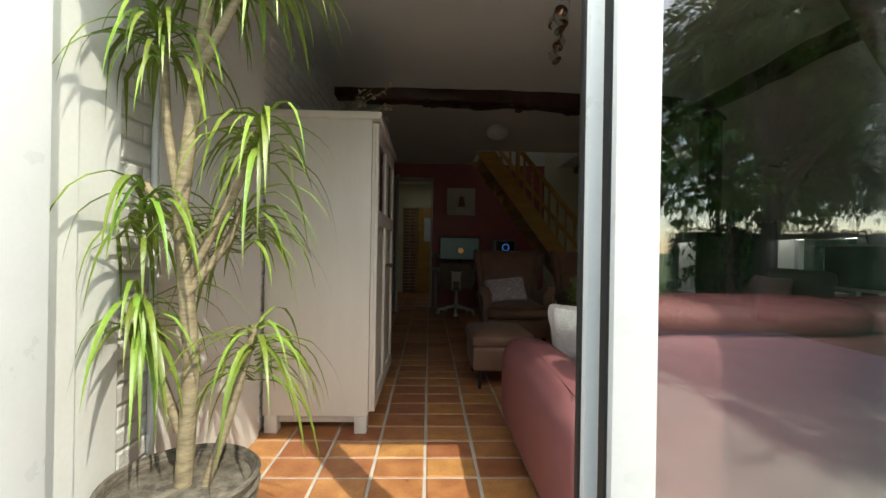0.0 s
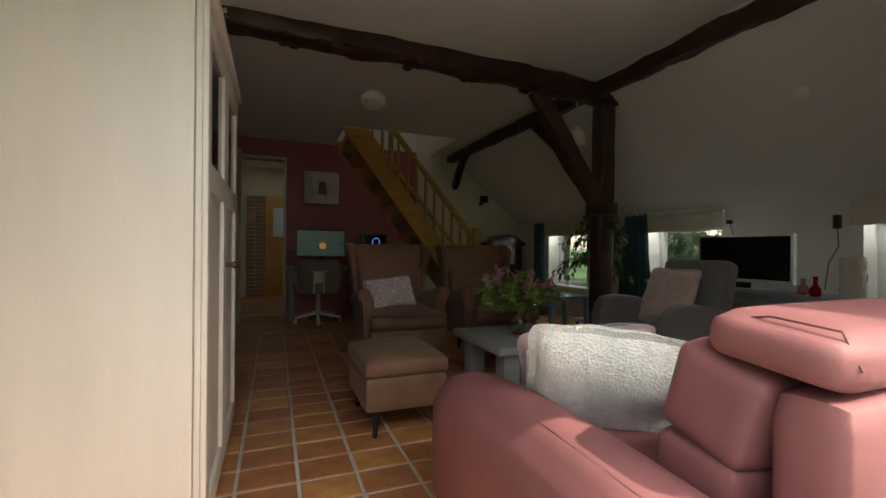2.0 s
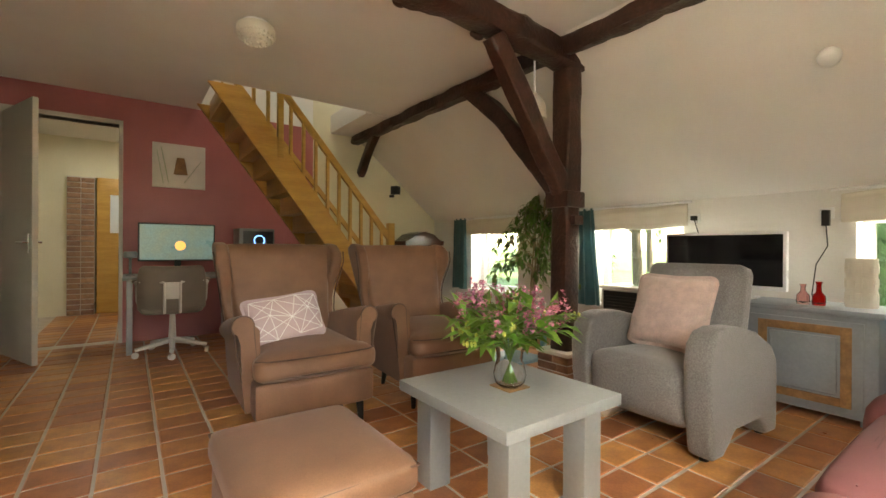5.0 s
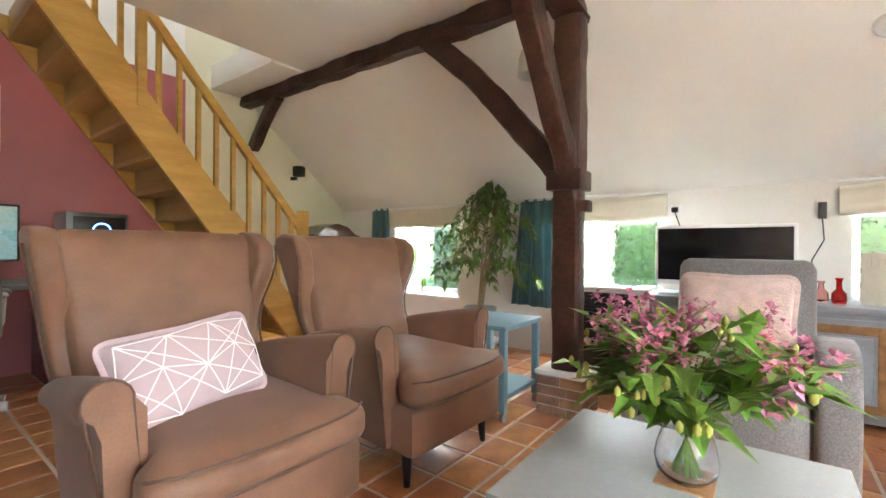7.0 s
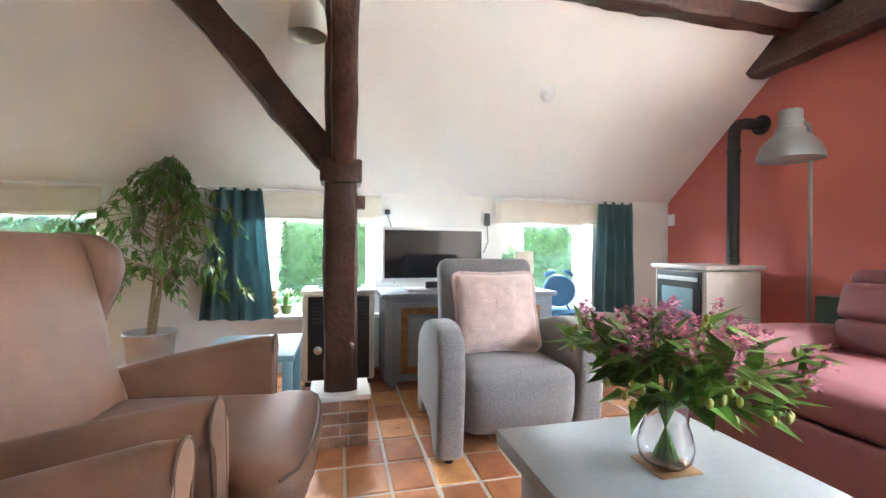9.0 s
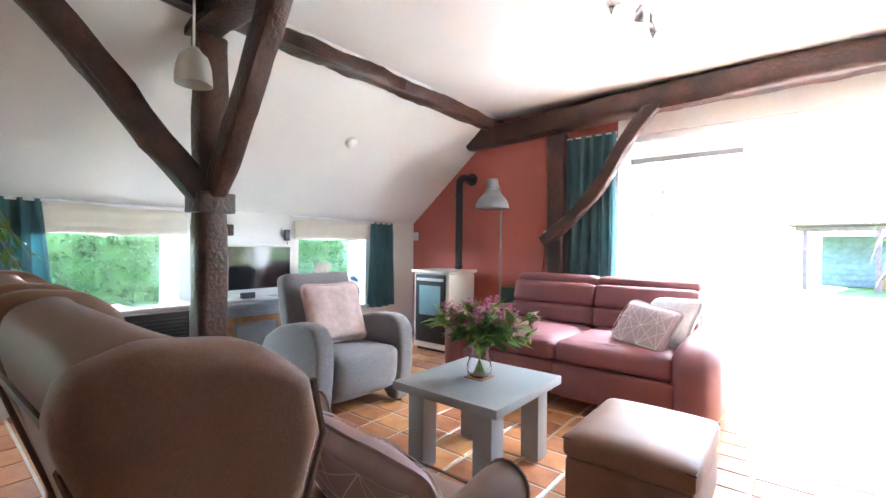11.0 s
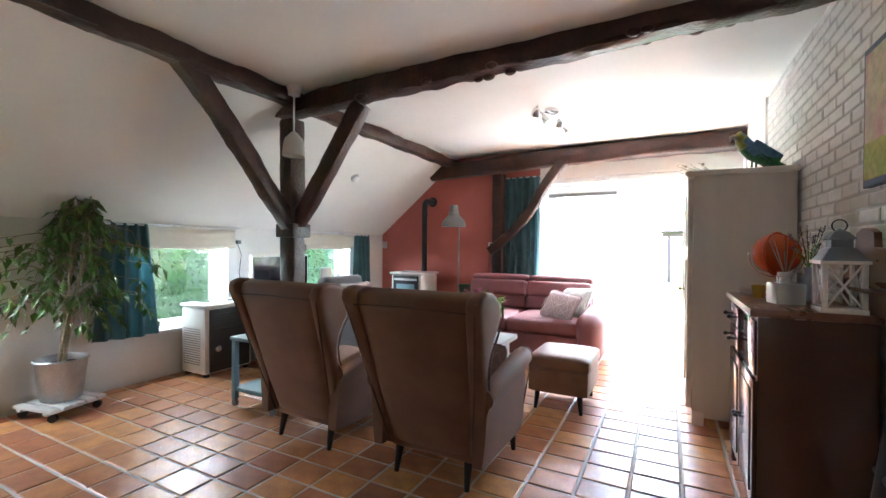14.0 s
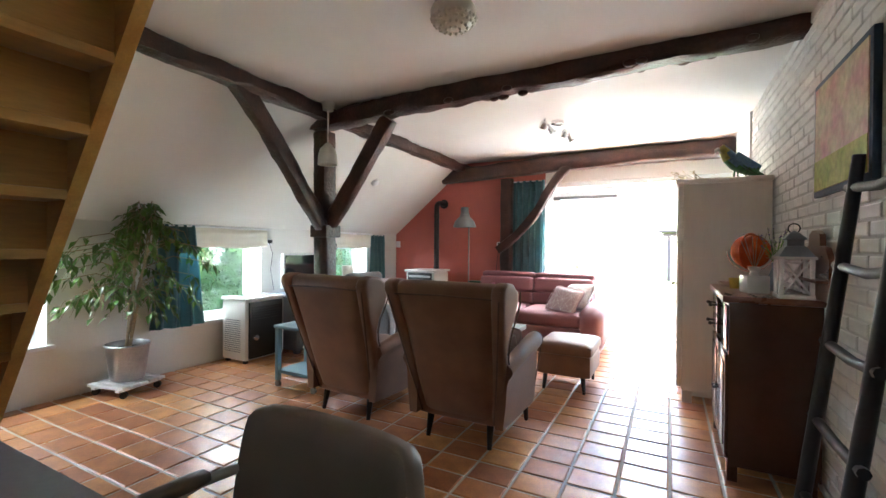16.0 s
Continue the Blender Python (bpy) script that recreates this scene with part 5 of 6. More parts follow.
for k in range(5):
    bx("slat", dolly, UPVC, -0.19, 0.19, -0.19 + k * 0.08, -0.13 + k * 0.08, 0.075, 0.098, bevel=0.003)
for k in (-0.13, 0.13):
    bx("cross_bar", dolly, UPVC, k - 0.02, k + 0.02, -0.19, 0.19, 0.055, 0.075, bevel=0.002)
for x in (-0.15, 0.15):
    for y in (-0.15, 0.15):
        bm = bmesh.new()
        lathe(bm, [(0, -0.014), (0.028, -0.014), (0.028, 0.014), (0, 0.014)], seg=14, m=pose(x, y, 0.028, 90, 0, 30))
        part("castor", bm, BLACKPL, dolly)
rnd = random.Random(21)
bm, bl = bmesh.new(), bmesh.new()
for k in range(4):
    a = k * 1.6
    tube(bm, [(0.02 * math.cos(a), 0.02 * math.sin(a), 0.33), (0.03 * math.cos(a + 1), 0.03 * math.sin(a + 1) - 0.05, 0.7), (0.06 * math.cos(a), 0.06 * math.sin(a) - 0.11, 1.1), (0.04 * math.cos(a), 0.05 * math.sin(a) - 0.15, 1.38)], [0.013, 0.011, 0.008, 0.003], 8)
for k in range(84):
    z = rnd.uniform(0.62, 1.42)
    a = rnd.uniform(0, 6.283)
    reach = rnd.uniform(0.2, 0.66) * (1.0 if z < 1.1 else max(0.25, (1.45 - z) / 0.36))
    p0 = Vector((0.03 * math.cos(a), 0.03 * math.sin(a) - 0.14 * (z - 0.33), z))
    out = Vector((math.cos(a), math.sin(a), 0))
    pts = [p0, p0 + out * reach * 0.4 + Vector((0, 0, 0.09)), p0 + out * reach * 0.8 + Vector((0, 0, 0.05)), p0 + out * reach + Vector((0, 0, -0.12))]
    pts = [Vector((min(q.x, 0.17), q.y, q.z)) for q in pts]
    tube(bm, pts, [0.005, 0.004, 0.003, 0.001], 5)
    for q in range(10):
        f = rnd.uniform(0.2, 1.0) * 3
        i = min(2, int(f))
        p = pts[i].lerp(pts[i + 1], f - i)
        d = (out * rnd.uniform(0, 0.7) + Vector((rnd.uniform(-0.7, 0.7), rnd.uniform(-0.7, 0.7), rnd.uniform(-1.0, -0.1)))).normalized()
        leaf(bl, p, d, Vector((rnd.uniform(-0.5, 0.5), rnd.uniform(-0.5, 0.5), 1)), rnd.uniform(0.075, 0.12), rnd.uniform(0.035, 0.052), 0.2)
tagged(part("branchwork", bm, CANE, fp), kind="stuff")
part("leaves", bl, LEAFDARK, fp, smooth=False)

# ---- bouquet on the coffee table ----
co = tagged(bx("coaster", None, RAWOAK, 1.36, 1.48, 3.40, 3.52, 0.44, 0.446, bevel=0.002), "square wooden coaster under the vase", "coaster")
vs = thing("flower_vase", "round clear glass vase of pink and green flowers", "vase", pose(1.42, 3.46, 0.446))
bm = bmesh.new()
lathe(bm, [(0, 0), (0.045, 0), (0.064, 0.02), (0.069, 0.05), (0.062, 0.085), (0.053, 0.11), (0.056, 0.14), (0.064, 0.175), (0.070, 0.205), (0.0675, 0.206), (0.0615, 0.175), (0.0535, 0.14), (0.0505, 0.11), (0.0595, 0.085), (0.0665, 0.05), (0.0615, 0.022), (0.042, 0.004), (0, 0.004)], seg=28)
part("glass", bm, GLASS, vs)
rnd = random.Random(31)
stems, lv, fl1, buds = bmesh.new(), bmesh.new(), bmesh.new(), bmesh.new()
for k in range(40):
    a = rnd.uniform(0, 6.283)
    r = rnd.uniform(0.03, 0.28)
    h = rnd.uniform(0.30, 0.41) - r * 0.28
    tip = Vector((r * math.cos(a), r * math.sin(a), h))
    foot = Vector((-0.03 * math.cos(a), -0.03 * math.sin(a), 0.015))
    mid = Vector((0.02 * math.cos(a), 0.02 * math.sin(a), 0.15))
    tube(stems, [foot, mid, mid.lerp(tip, 0.5) + Vector((0, 0, 0.02)), tip], 0.0026, 5)
    for q in range(7):
        p = mid.lerp(tip, rnd.uniform(0.3, 0.98))
        d = Vector((rnd.uniform(-1, 1) + math.cos(a), rnd.uniform(-1, 1) + math.sin(a), rnd.uniform(-0.1, 1.2)))
        leaf(lv, p, d, Vector((0, 0, 1)), rnd.uniform(0.08, 0.14), rnd.uniform(0.038, 0.064), 0.25)
    if k % 3 < 2:
        spike = Vector((math.cos(a) * 0.35, math.sin(a) * 0.35, 1.0)) * 0.09
        for q in range(13):
            c = tip + spike * (q / 12 - 0.2) + Vector((rnd.gauss(0, 0.010), rnd.gauss(0, 0.010), rnd.gauss(0, 0.008)))
            for j in range(4):
                leaf(fl1, c, Vector((rnd.uniform(-1, 1), rnd.uniform(-1, 1), rnd.uniform(-0.6, 1))), Vector((0, 0, 1)), 0.02, 0.013, 0.1)
    else:
        for q in range(5):
            g = bmesh.ops.create_icosphere(buds, subdivisions=1, radius=0.008)
            o = tip + Vector((rnd.gauss(0, 0.02), rnd.gauss(0, 0.02), rnd.gauss(0, 0.02)))
            for v in g["verts"]:
                v.co = Vector((v.co.x, v.co.y, v.co.z * 1.6)) + o
ROSE = mat("rose_pink", (0.75, 0.27, 0.36), 0.6, vary=0.1, bump=0, random_tint=0.1)
for c in ((-0.12, 0.04, 0.29), (0.11, -0.14, 0.32), (0.17, 0.06, 0.27), (-0.03, 0.15, 0.30)):
    c, rose = Vector(c), bmesh.new()
    for k in range(22):
        a, t = k * 2.4, k / 22
        d = Vector((math.cos(a) * (0.35 + t), math.sin(a) * (0.35 + t), 1.15 - t))
        leaf(rose, c + d * 0.006, d, Vector((math.cos(a), math.sin(a), -0.6)), 0.022 + 0.012 * t, 0.026, -0.3)
    part("rose", rose, ROSE, vs, "open pink rose", smooth=False)
tagged(part("stem_bunch", stems, LEAF, vs), kind="stuff")
part("leaves", lv, LEAF, vs, smooth=False)
part("blossoms", fl1, PETAL, vs, "small dusty-pink blossoms", smooth=False)
tagged(part("bud_cluster", buds, BUD, vs), kind="stuff")

# ---- dried flowers and parrot on the wardrobe ----
df = thing("dried_flowers", "bunch of dried cream honesty lying on the wardrobe", "dried flowers", pose(-0.42, 2.62, 1.81))
bm, b2 = bmesh.new(), bmesh.new()
rnd = random.Random(41)
for k in range(16):
    tip = Vector((rnd.uniform(-0.18, 0.2), rnd.uniform(-0.1, 0.25), rnd.uniform(0.03, 0.20)))
    tube(bm, [(-0.2, 0.1, 0.006), tip * 0.5 + Vector((-0.08, 0.03, 0.02)), tip], 0.002, 5)
    for q in range(5):
        p = Vector((-0.05, 0.02, 0.04)).lerp(tip, rnd.uniform(0.5, 1.05))
        leaf(b2, p, Vector((rnd.uniform(-1, 1), rnd.uniform(-1, 1), rnd.uniform(-0.5, 1))), Vector((0, 0, 1)), 0.034, 0.03, 0.0)
part("stems", bm, CANE, df)
part("blossoms", b2, DRIED, df, smooth=False)
pa = bmesh.new()
tube(pa, [(0, -0.135, 0.215), (0, -0.11, 0.225), (0, -0.085, 0.20), (0, -0.06, 0.165), (0, 0.0, 0.12), (0, 0.06, 0.085), (0, 0.12, 0.055), (0, 0.20, 0.02), (0, 0.27, -0.005)], [0.012, 0.034, 0.040, 0.047, 0.058, 0.048, 0.030, 0.020, 0.006], 14)
tube(pa, [(0, -0.135, 0.222), (0, -0.158, 0.212), (0, -0.162, 0.190)], [0.016, 0.012, 0.002], 8)
for x in (-1, 1):
    soft(pa, (0, 0, 0), (0.018, 0.20, 0.075), 0.009, n=6, m=pose(x * 0.048, 0.045, 0.115, -32, 0, x * -4))
    tube(pa, [(x * 0.02, 0.0, 0.09), (x * 0.02, -0.005, 0.0)], 0.007, 6)
for f in pa.faces:
    c = f.calc_center_median()
    if c.y < -0.125:
        f.material_index = 3
    elif c.y < -0.09:
        f.material_index = 1
    elif c.z < 0.10 - 0.35 * c.y or c.z < 0.07:
        f.material_index = 2
parrot = obj("parrot_statue", pa, mat("blue_feather_paint", (0.06, 0.13, 0.26), 0.5, vary=0.3, scale=30, fine=90, color2=(0.12, 0.22, 0.30), bump=0.5), True)
parrot.data.materials.append(mat("yellow_feather_paint", (0.42, 0.40, 0.10), 0.5, vary=0.2, scale=30, bump=0.4))
parrot.data.materials.append(mat("green_feather_paint", (0.05, 0.20, 0.05), 0.5, vary=0.3, scale=30, bump=0.5))
parrot.data.materials.append(mat("pale_beak_paint", (0.62, 0.62, 0.58), 0.5, vary=0.2, scale=30))
parrot.matrix_basis = pose(-0.70, 3.36, 1.812, 0, 0, 118) @ Matrix.Diagonal((1.08, 1.08, 1.08, 1))
tagged(parrot, "painted blue and green parrot figure standing on the wardrobe", "statue")

# ---- on the sideboard ----
gl = thing("globe_mirror", "orange enamel sphere in a chrome bow on a foot", "ornament", pose(-0.70, 4.10, 1.0))
bm = bmesh.new()
bmesh.ops.create_uvsphere(bm, u_segments=28, v_segments=18, radius=0.112, matrix=Matrix.Translation((0, 0, 0.235)))
sp = part("sphere", bm, ORANGE, gl)
bm = bmesh.new()
tube(bm, [(0.116 * math.cos(a) * 0.62, 0.116 * math.cos(a) * 0.78, 0.235 + 0.116 * math.sin(a)) for a in (2 * math.pi * k / 30 for k in range(31))], 0.007, 8)
part("rim", bm, ORANGE, sp)
bm = bmesh.new()
tube(bm, [(0.13 * math.cos(a), 0, 0.235 + 0.13 * math.sin(a)) for a in (math.pi + math.pi * k / 16 for k in range(17))], 0.004, 8)
tube(bm, [(0, 0, 0.02), (0, 0, 0.115)], 0.008, 8)
part("bow", bm, CHROME, gl)
bm = bmesh.new()
lathe(bm, [(0, 0), (0.05, 0), (0.045, 0.012), (0.01, 0.02), (0, 0.02)], seg=20)
part("foot", bm, ORANGE, gl)
bw_ = thing("shell_bowl", "small pink scalloped dish on the sideboard", "bowl", pose(-0.585, 4.06, 1.0))
bm = bmesh.new()
lathe(bm, [(0, 0), (0.03, 0), (0.055, 0.025), (0.062, 0.035), (0.056, 0.034), (0.03, 0.008), (0, 0.008)], seg=18)
part("dish", bm, PINKFUR, bw_)
yp = thing("yellow_cup", "small yellow ribbed cup on the sideboard", "cup", pose(-0.60, 4.24, 1.0))
bm = bmesh.new()
lathe(bm, [(0, 0), (0.026, 0), (0.030, 0.03), (0.034, 0.066), (0.030, 0.066), (0.026, 0.012), (0, 0.012)], seg=20)
part("cup", bm, mat("yellow_glaze", (0.55, 0.36, 0.05), 0.35, vary=0.08), yp)
rd = thing("reed_diffuser", "white cube diffuser with reed sticks", "diffuser", pose(-0.665, 4.50, 1.0, 0, 0, 12))
bx("cube", rd, CERAMIC, -0.058, 0.058, -0.058, 0.058, 0, 0.10, bevel=0.008)
bm = bmesh.new()
lathe(bm, [(0.025, 0.10), (0.022, 0.125), (0.032, 0.135), (0.032, 0.15), (0, 0.15)], seg=18)
part("neck", bm, CERAMIC, rd)
for k in range(6):
    bm = bmesh.new()
    a = k * 1.05
    tube(bm, [(0.005 * math.cos(a), 0.005 * math.sin(a), 0.14), (0.07 * math.cos(a), 0.07 * math.sin(a), 0.30 + 0.02 * (k % 3))], 0.0018, 5)
    part("reed", bm, CANE, rd)
lvp = thing("lavender_vase", "grey bottle vase with lavender sprigs", "vase", pose(-0.80, 4.28, 1.0))
bm = bmesh.new()
lathe(bm, [(0, 0), (0.04, 0), (0.045, 0.05), (0.03, 0.10), (0.016, 0.14), (0.02, 0.17), (0, 0.17)], seg=20)
part("bottle", bm, GREYBLUE, lvp)
bm, b2 = bmesh.new(), bmesh.new()
rnd = random.Random(51)
for k in range(14):
    tip = Vector((rnd.uniform(-0.09, 0.09), rnd.uniform(-0.09, 0.09), rnd.uniform(0.27, 0.38)))
    tube(bm, [(0, 0, 0.16), tip], 0.0015, 5)
    for q in range(14):
        p = Vector((0, 0, 0.16)).lerp(tip, rnd.uniform(0.72, 1.02))
        leaf(b2, p, Vector((rnd.uniform(-1, 1), rnd.uniform(-1, 1), rnd.uniform(0, 1))), Vector((0, 0, 1)), 0.014, 0.008, 0.0)
    for q in range(3):
        leaf(bm, Vector((0, 0, 0.16)).lerp(tip, rnd.uniform(0.2, 0.7)), Vector((rnd.uniform(-1, 1), rnd.uniform(-1, 1), 0.4)), Vector((0, 0, 1)), 0.045, 0.01, 0.2)
part("sprigs", bm, LEAF, lvp)
part("blossoms", b2, mat("lavender_blossom", (0.26, 0.20, 0.42), 0.7, bump=0, random_tint=0.2), lvp, "lilac lavender blossoms", smooth=False)
ln = thing("lantern", "white wooden lantern with a grey metal roof", "lantern", pose(-0.80, 4.72, 1.0))
bx("base", ln, CERAMIC, -0.075, 0.075, -0.075, 0.075, 0, 0.02, bevel=0.003)
for x in (-0.062, 0.062):
    for y in (-0.062, 0.062):
        bx("post", ln, CERAMIC, x - 0.01, x + 0.01, y - 0.01, y + 0.01, 0.02, 0.20, bevel=0.002)
for s in (-1, 1):
    for q in (-1, 1):
        bm = bmesh.new()
        tube(bm, [(-0.055, s * 0.062, 0.11 - q * 0.085), (0.055, s * 0.062, 0.11 + q * 0.085)], 0.005, 4)
        tube(bm, [(s * 0.062, -0.055, 0.11 - q * 0.085), (s * 0.062, 0.055, 0.11 + q * 0.085)], 0.005, 4)
        part("cross_bar", bm, CERAMIC, ln)
bx("head", ln, CERAMIC, -0.08, 0.08, -0.08, 0.08, 0.20, 0.215, bevel=0.003)
bm = bmesh.new()
lathe(bm, [(0.105, 0.215), (0.06, 0.265), (0.05, 0.27), (0.05, 0.30), (0.065, 0.305), (0.03, 0.335), (0, 0.35)], seg=4, m=pose(0, 0, 0, 0, 0, 45))
part("roof", bm, GREYBLUE, ln, smooth=False)
bm = bmesh.new()
tube(bm, [(0.025 * math.cos(a), 0, 0.36 + 0.025 * math.sin(a)) for a in (2 * math.pi * k / 14 for k in range(15))], 0.003, 6)
part("ring", bm, ANTHRA, ln)
ws = thing("wall_shelf", "dark oak ornamental rack standing against the brick", "shelf", pose(-0.895, 4.68, 1.0))
bm = bmesh.new()
prism(bm, [(-0.24, 0.0), (-0.24, 0.20), (-0.18, 0.26), (-0.10, 0.27), (-0.09, 0.33), (-0.03, 0.35), (0.03, 0.35), (0.09, 0.33), (0.10, 0.27), (0.18, 0.26), (0.24, 0.20), (0.24, 0.0)], "x", -0.02, 0.005)
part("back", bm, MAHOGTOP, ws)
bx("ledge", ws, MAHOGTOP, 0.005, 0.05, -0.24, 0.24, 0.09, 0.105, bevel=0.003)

# ---- painting and ladder on the brick wall ----
pt = thing("painting", "framed spring-coloured painting on the white brick", "painting")
bx("frame", pt, NAVY, XL + 0.002, XL + 0.03, 4.62, 5.36, 1.52, 2.10, bevel=0.004)
bx("canvas", pt, PAINTING_G, XL + 0.028, XL + 0.034, 4.65, 5.33, 1.55, 2.07, bevel=0)
bx("meadow", pt, PAINTING_B, XL + 0.033, XL + 0.036, 4.65, 5.33, 1.55, 1.70, bevel=0)
ld = thing("ladder", "black painted pole ladder leaning on the brick wall", "ladder")
for y in (5.30, 5.74):
    bm = bmesh.new()
    tube(bm, [(-0.70, y - 0.02, 0.0), (-0.79, y, 0.8), (-0.88, y + 0.01, 1.62)], [0.028, 0.026, 0.022], 10)
    part("rail", bm, DEEPBLACK, ld)
for k in range(5):
    z = 0.25 + k * 0.31
    x = -0.70 - 0.111 * z
    bm = bmesh.new()
    tube(bm, [(x, 5.25, z + 0.01), (x - 0.01, 5.52, z - 0.012), (x, 5.79, z + 0.01)], 0.019, 8)
    part("rung", bm, DEEPBLACK, ld)

# ---- desk corner ----
dk = thing("desk", "grey desk with steel legs against the pink wall", "desk")
bx("desktop", dk, GREYPAINT, 0.07, 1.55, 7.08, 7.80, 0.70, 0.73, bevel=0.004)
for x in (0.10, 1.48):
    for y in (7.13, 7.72):
        bx("leg", dk, GREYMETAL, x, x + 0.05, y, y + 0.05, 0, 0.70, bevel=0.004)
du = thing("drawer_unit", "plum painted drawer unit under the desk", "drawers")
bx("body", du, PLUM, 0.98, 1.44, 7.18, 7.70, 0.02, 0.68, bevel=0.004)
for k in range(3):
    d = bx("drawer", du, PLUM, 0.99, 1.43, 7.162, 7.182, 0.04 + k * 0.215, 0.245 + k * 0.215, bevel=0.004)
    bx("handle", d, PLUM, 1.15, 1.27, 7.15, 7.163, 0.20 + k * 0.215, 0.22 + k * 0.215, bevel=0.003)
bx("plinth", du, BLACKPL, 1.0, 1.42, 7.20, 7.68, 0, 0.021, bevel=0)
mo = thing("monitor", "wide desk monitor showing a green underwater picture", "monitor", pose(0.535, 7.45, 0.73))
bx("frame", mo, BLACKPL, -0.345, 0.345, 0.0, 0.035, 0.14, 0.53, bevel=0.006)
bx("screen", mo, DESKTOP_M, -0.33, 0.33, -0.004, 0.001, 0.155, 0.515, bevel=0)
bm = bmesh.new()
lathe(bm, [(0, 0), (0.05, 0.05), (0.035, 0.10), (0, 0.10)], seg=14, m=pose(0.02, -0.005, 0.30, 90, 0, 0) @ Matrix.Diagonal((1, 1, 0.02, 1)))
part("screen_image", bm, ORANGEGLOW, mo, "orange spot of the screen picture")
bx("neck", mo, BLACKPL, -0.03, 0.03, 0.035, 0.06, 0.01, 0.3, bevel=0.004)
bx("foot", mo, BLACKPL, -0.13, 0.13, -0.06, 0.14, 0.0, 0.014, bevel=0.004)
pc = thing("computer_case", "grey computer case with a lit fan window", "computer", pose(1.30, 7.50, 0.73))
bx("case", pc, GREYMETAL, -0.19, 0.19, -0.12, 0.22, 0.0, 0.50, bevel=0.008)
bx("front", pc, BLACKPL, -0.15, 0.17, -0.128, -0.119, 0.26, 0.47, bevel=0.003)
bm = bmesh.new()
tube(bm, [(0.02 + 0.055 * math.cos(a), -0.131, 0.365 + 0.055 * math.sin(a)) for a in (2 * math.pi * k / 24 for k in range(25))], 0.005, 6)
part("fan_ring", bm, LEDBLUE, pc, "blue glowing fan ring")
kb = thing("keyboard", "black keyboard on the desk", "keyboard")
bx("body", kb, BLACKPL, 0.30, 0.75, 7.14, 7.28, 0.73, 0.75, bevel=0.004)
for x in (0.13, 0.97):
    lp = thing("desk_speaker", "small round grey desk lamp speaker", "speaker", pose(x, 7.40, 0.73))
    bm = bmesh.new()
    lathe(bm, [(0, 0), (0.045, 0), (0.04, 0.01), (0.012, 0.02), (0.012, 0.17), (0.055, 0.18), (0.06, 0.22), (0.05, 0.24), (0, 0.24)], seg=20)
    part("body", bm, GREYMETAL, lp)
oc = thing("office_chair", "taupe leatherette swivel chair with greige arms", "office chair", pose(0.46, 7.03, 0, 0, 0, 176))
bm = bmesh.new()
soft(bm, (0, 0, 0.455), (0.50, 0.48, 0.10), 0.045, (0, 0, 0.015), 7)
part("seat", bm, TAUPE, oc)
bm = bmesh.new()
soft(bm, (0, 0, 0), (0.54, 0.08, 0.42), 0.035, (0, 0.012, 0), 11, m=pose(0, 0.245, 0.635, -8, 0, 0), shape=lambda q, u: q + Vector((q.x * -0.10 * max(0, u.z) ** 2, -0.05 * u.x ** 2, 0)))
part("backrest", bm, TAUPE, oc)
bm = bmesh.new()
for s in (-1, 1):
    tube(bm, [(s * 0.06, 0.30, 0.42), (s * 0.06, 0.315, 0.70)], 0.012, 8)
    tube(bm, [(s * 0.06, 0.30, 0.70), (s * 0.24, 0.24, 0.705), (s * 0.29, 0.10, 0.69), (s * 0.29, -0.08, 0.66), (s * 0.285, -0.12, 0.50), (s * 0.24, -0.02, 0.40), (0, 0.05, 0.39)], 0.014, 8)
box(bm, -0.05, 0.05, 0.30, 0.325, 0.55, 0.70, 0.006)
part("frame", bm, GREIGE, oc)
for s in (-1, 1):
    bm = bmesh.new()
    soft(bm, (s * 0.29, 0.0, 0.70), (0.05, 0.24, 0.03), 0.014, n=4)
    part("armrest", bm, TAUPE, oc)
bm = bmesh.new()
tube(bm, [(0, 0, 0.12), (0, 0, 0.40)], [0.035, 0.022], 14)
part("column", bm, GREIGE, oc)
for k in range(5):
    a = 2 * math.pi * k / 5 + 0.3
    bm = bmesh.new()
    tube(bm, [(0, 0, 0.13), (0.30 * math.cos(a), 0.30 * math.sin(a), 0.075)], [0.028, 0.018], 8)
    part("base_arm", bm, GREIGE, oc)
    bm = bmesh.new()
    lathe(bm, [(0, -0.015), (0.028, -0.015), (0.028, 0.015), (0, 0.015)], seg=14, m=pose(0.30 * math.cos(a), 0.30 * math.sin(a), 0.028, 90, 0, 40 * k))
    part("castor", bm, GREIGE, oc)
pic = thing("framed_print", "framed bird print hanging on the pink wall", "picture")
bx("frame", pic, WHITE_WOOD, 0.32, 0.83, YP - 0.025, YP - 0.002, 1.675, 2.165, bevel=0.004)
bx("paper", pic, PAPER, 0.335, 0.815, YP - 0.028, YP - 0.024, 1.69, 2.15, bevel=0)
bm = bmesh.new()
tube(bm, [(0.40, YP - 0.029, 2.12), (0.47, YP - 0.029, 1.73)], 0.017, 4, flat=0.15)
tube(bm, [(0.36, YP - 0.029, 2.08), (0.42, YP - 0.029, 1.72)], 0.012, 4, flat=0.15)
tube(bm, [(0.79, YP - 0.029, 2.0), (0.62, YP - 0.029, 1.74)], 0.012, 4, flat=0.15)
part("stalks", bm, LEAF, pic, "painted green stalks")
bm = bmesh.new()
soft(bm, (0.585, YP - 0.030, 1.92), (0.105, 0.006, 0.19), 0.05, n=7, shape=lambda q, u: q + Vector((q.x * -0.35 * u.z, 0, 0)))
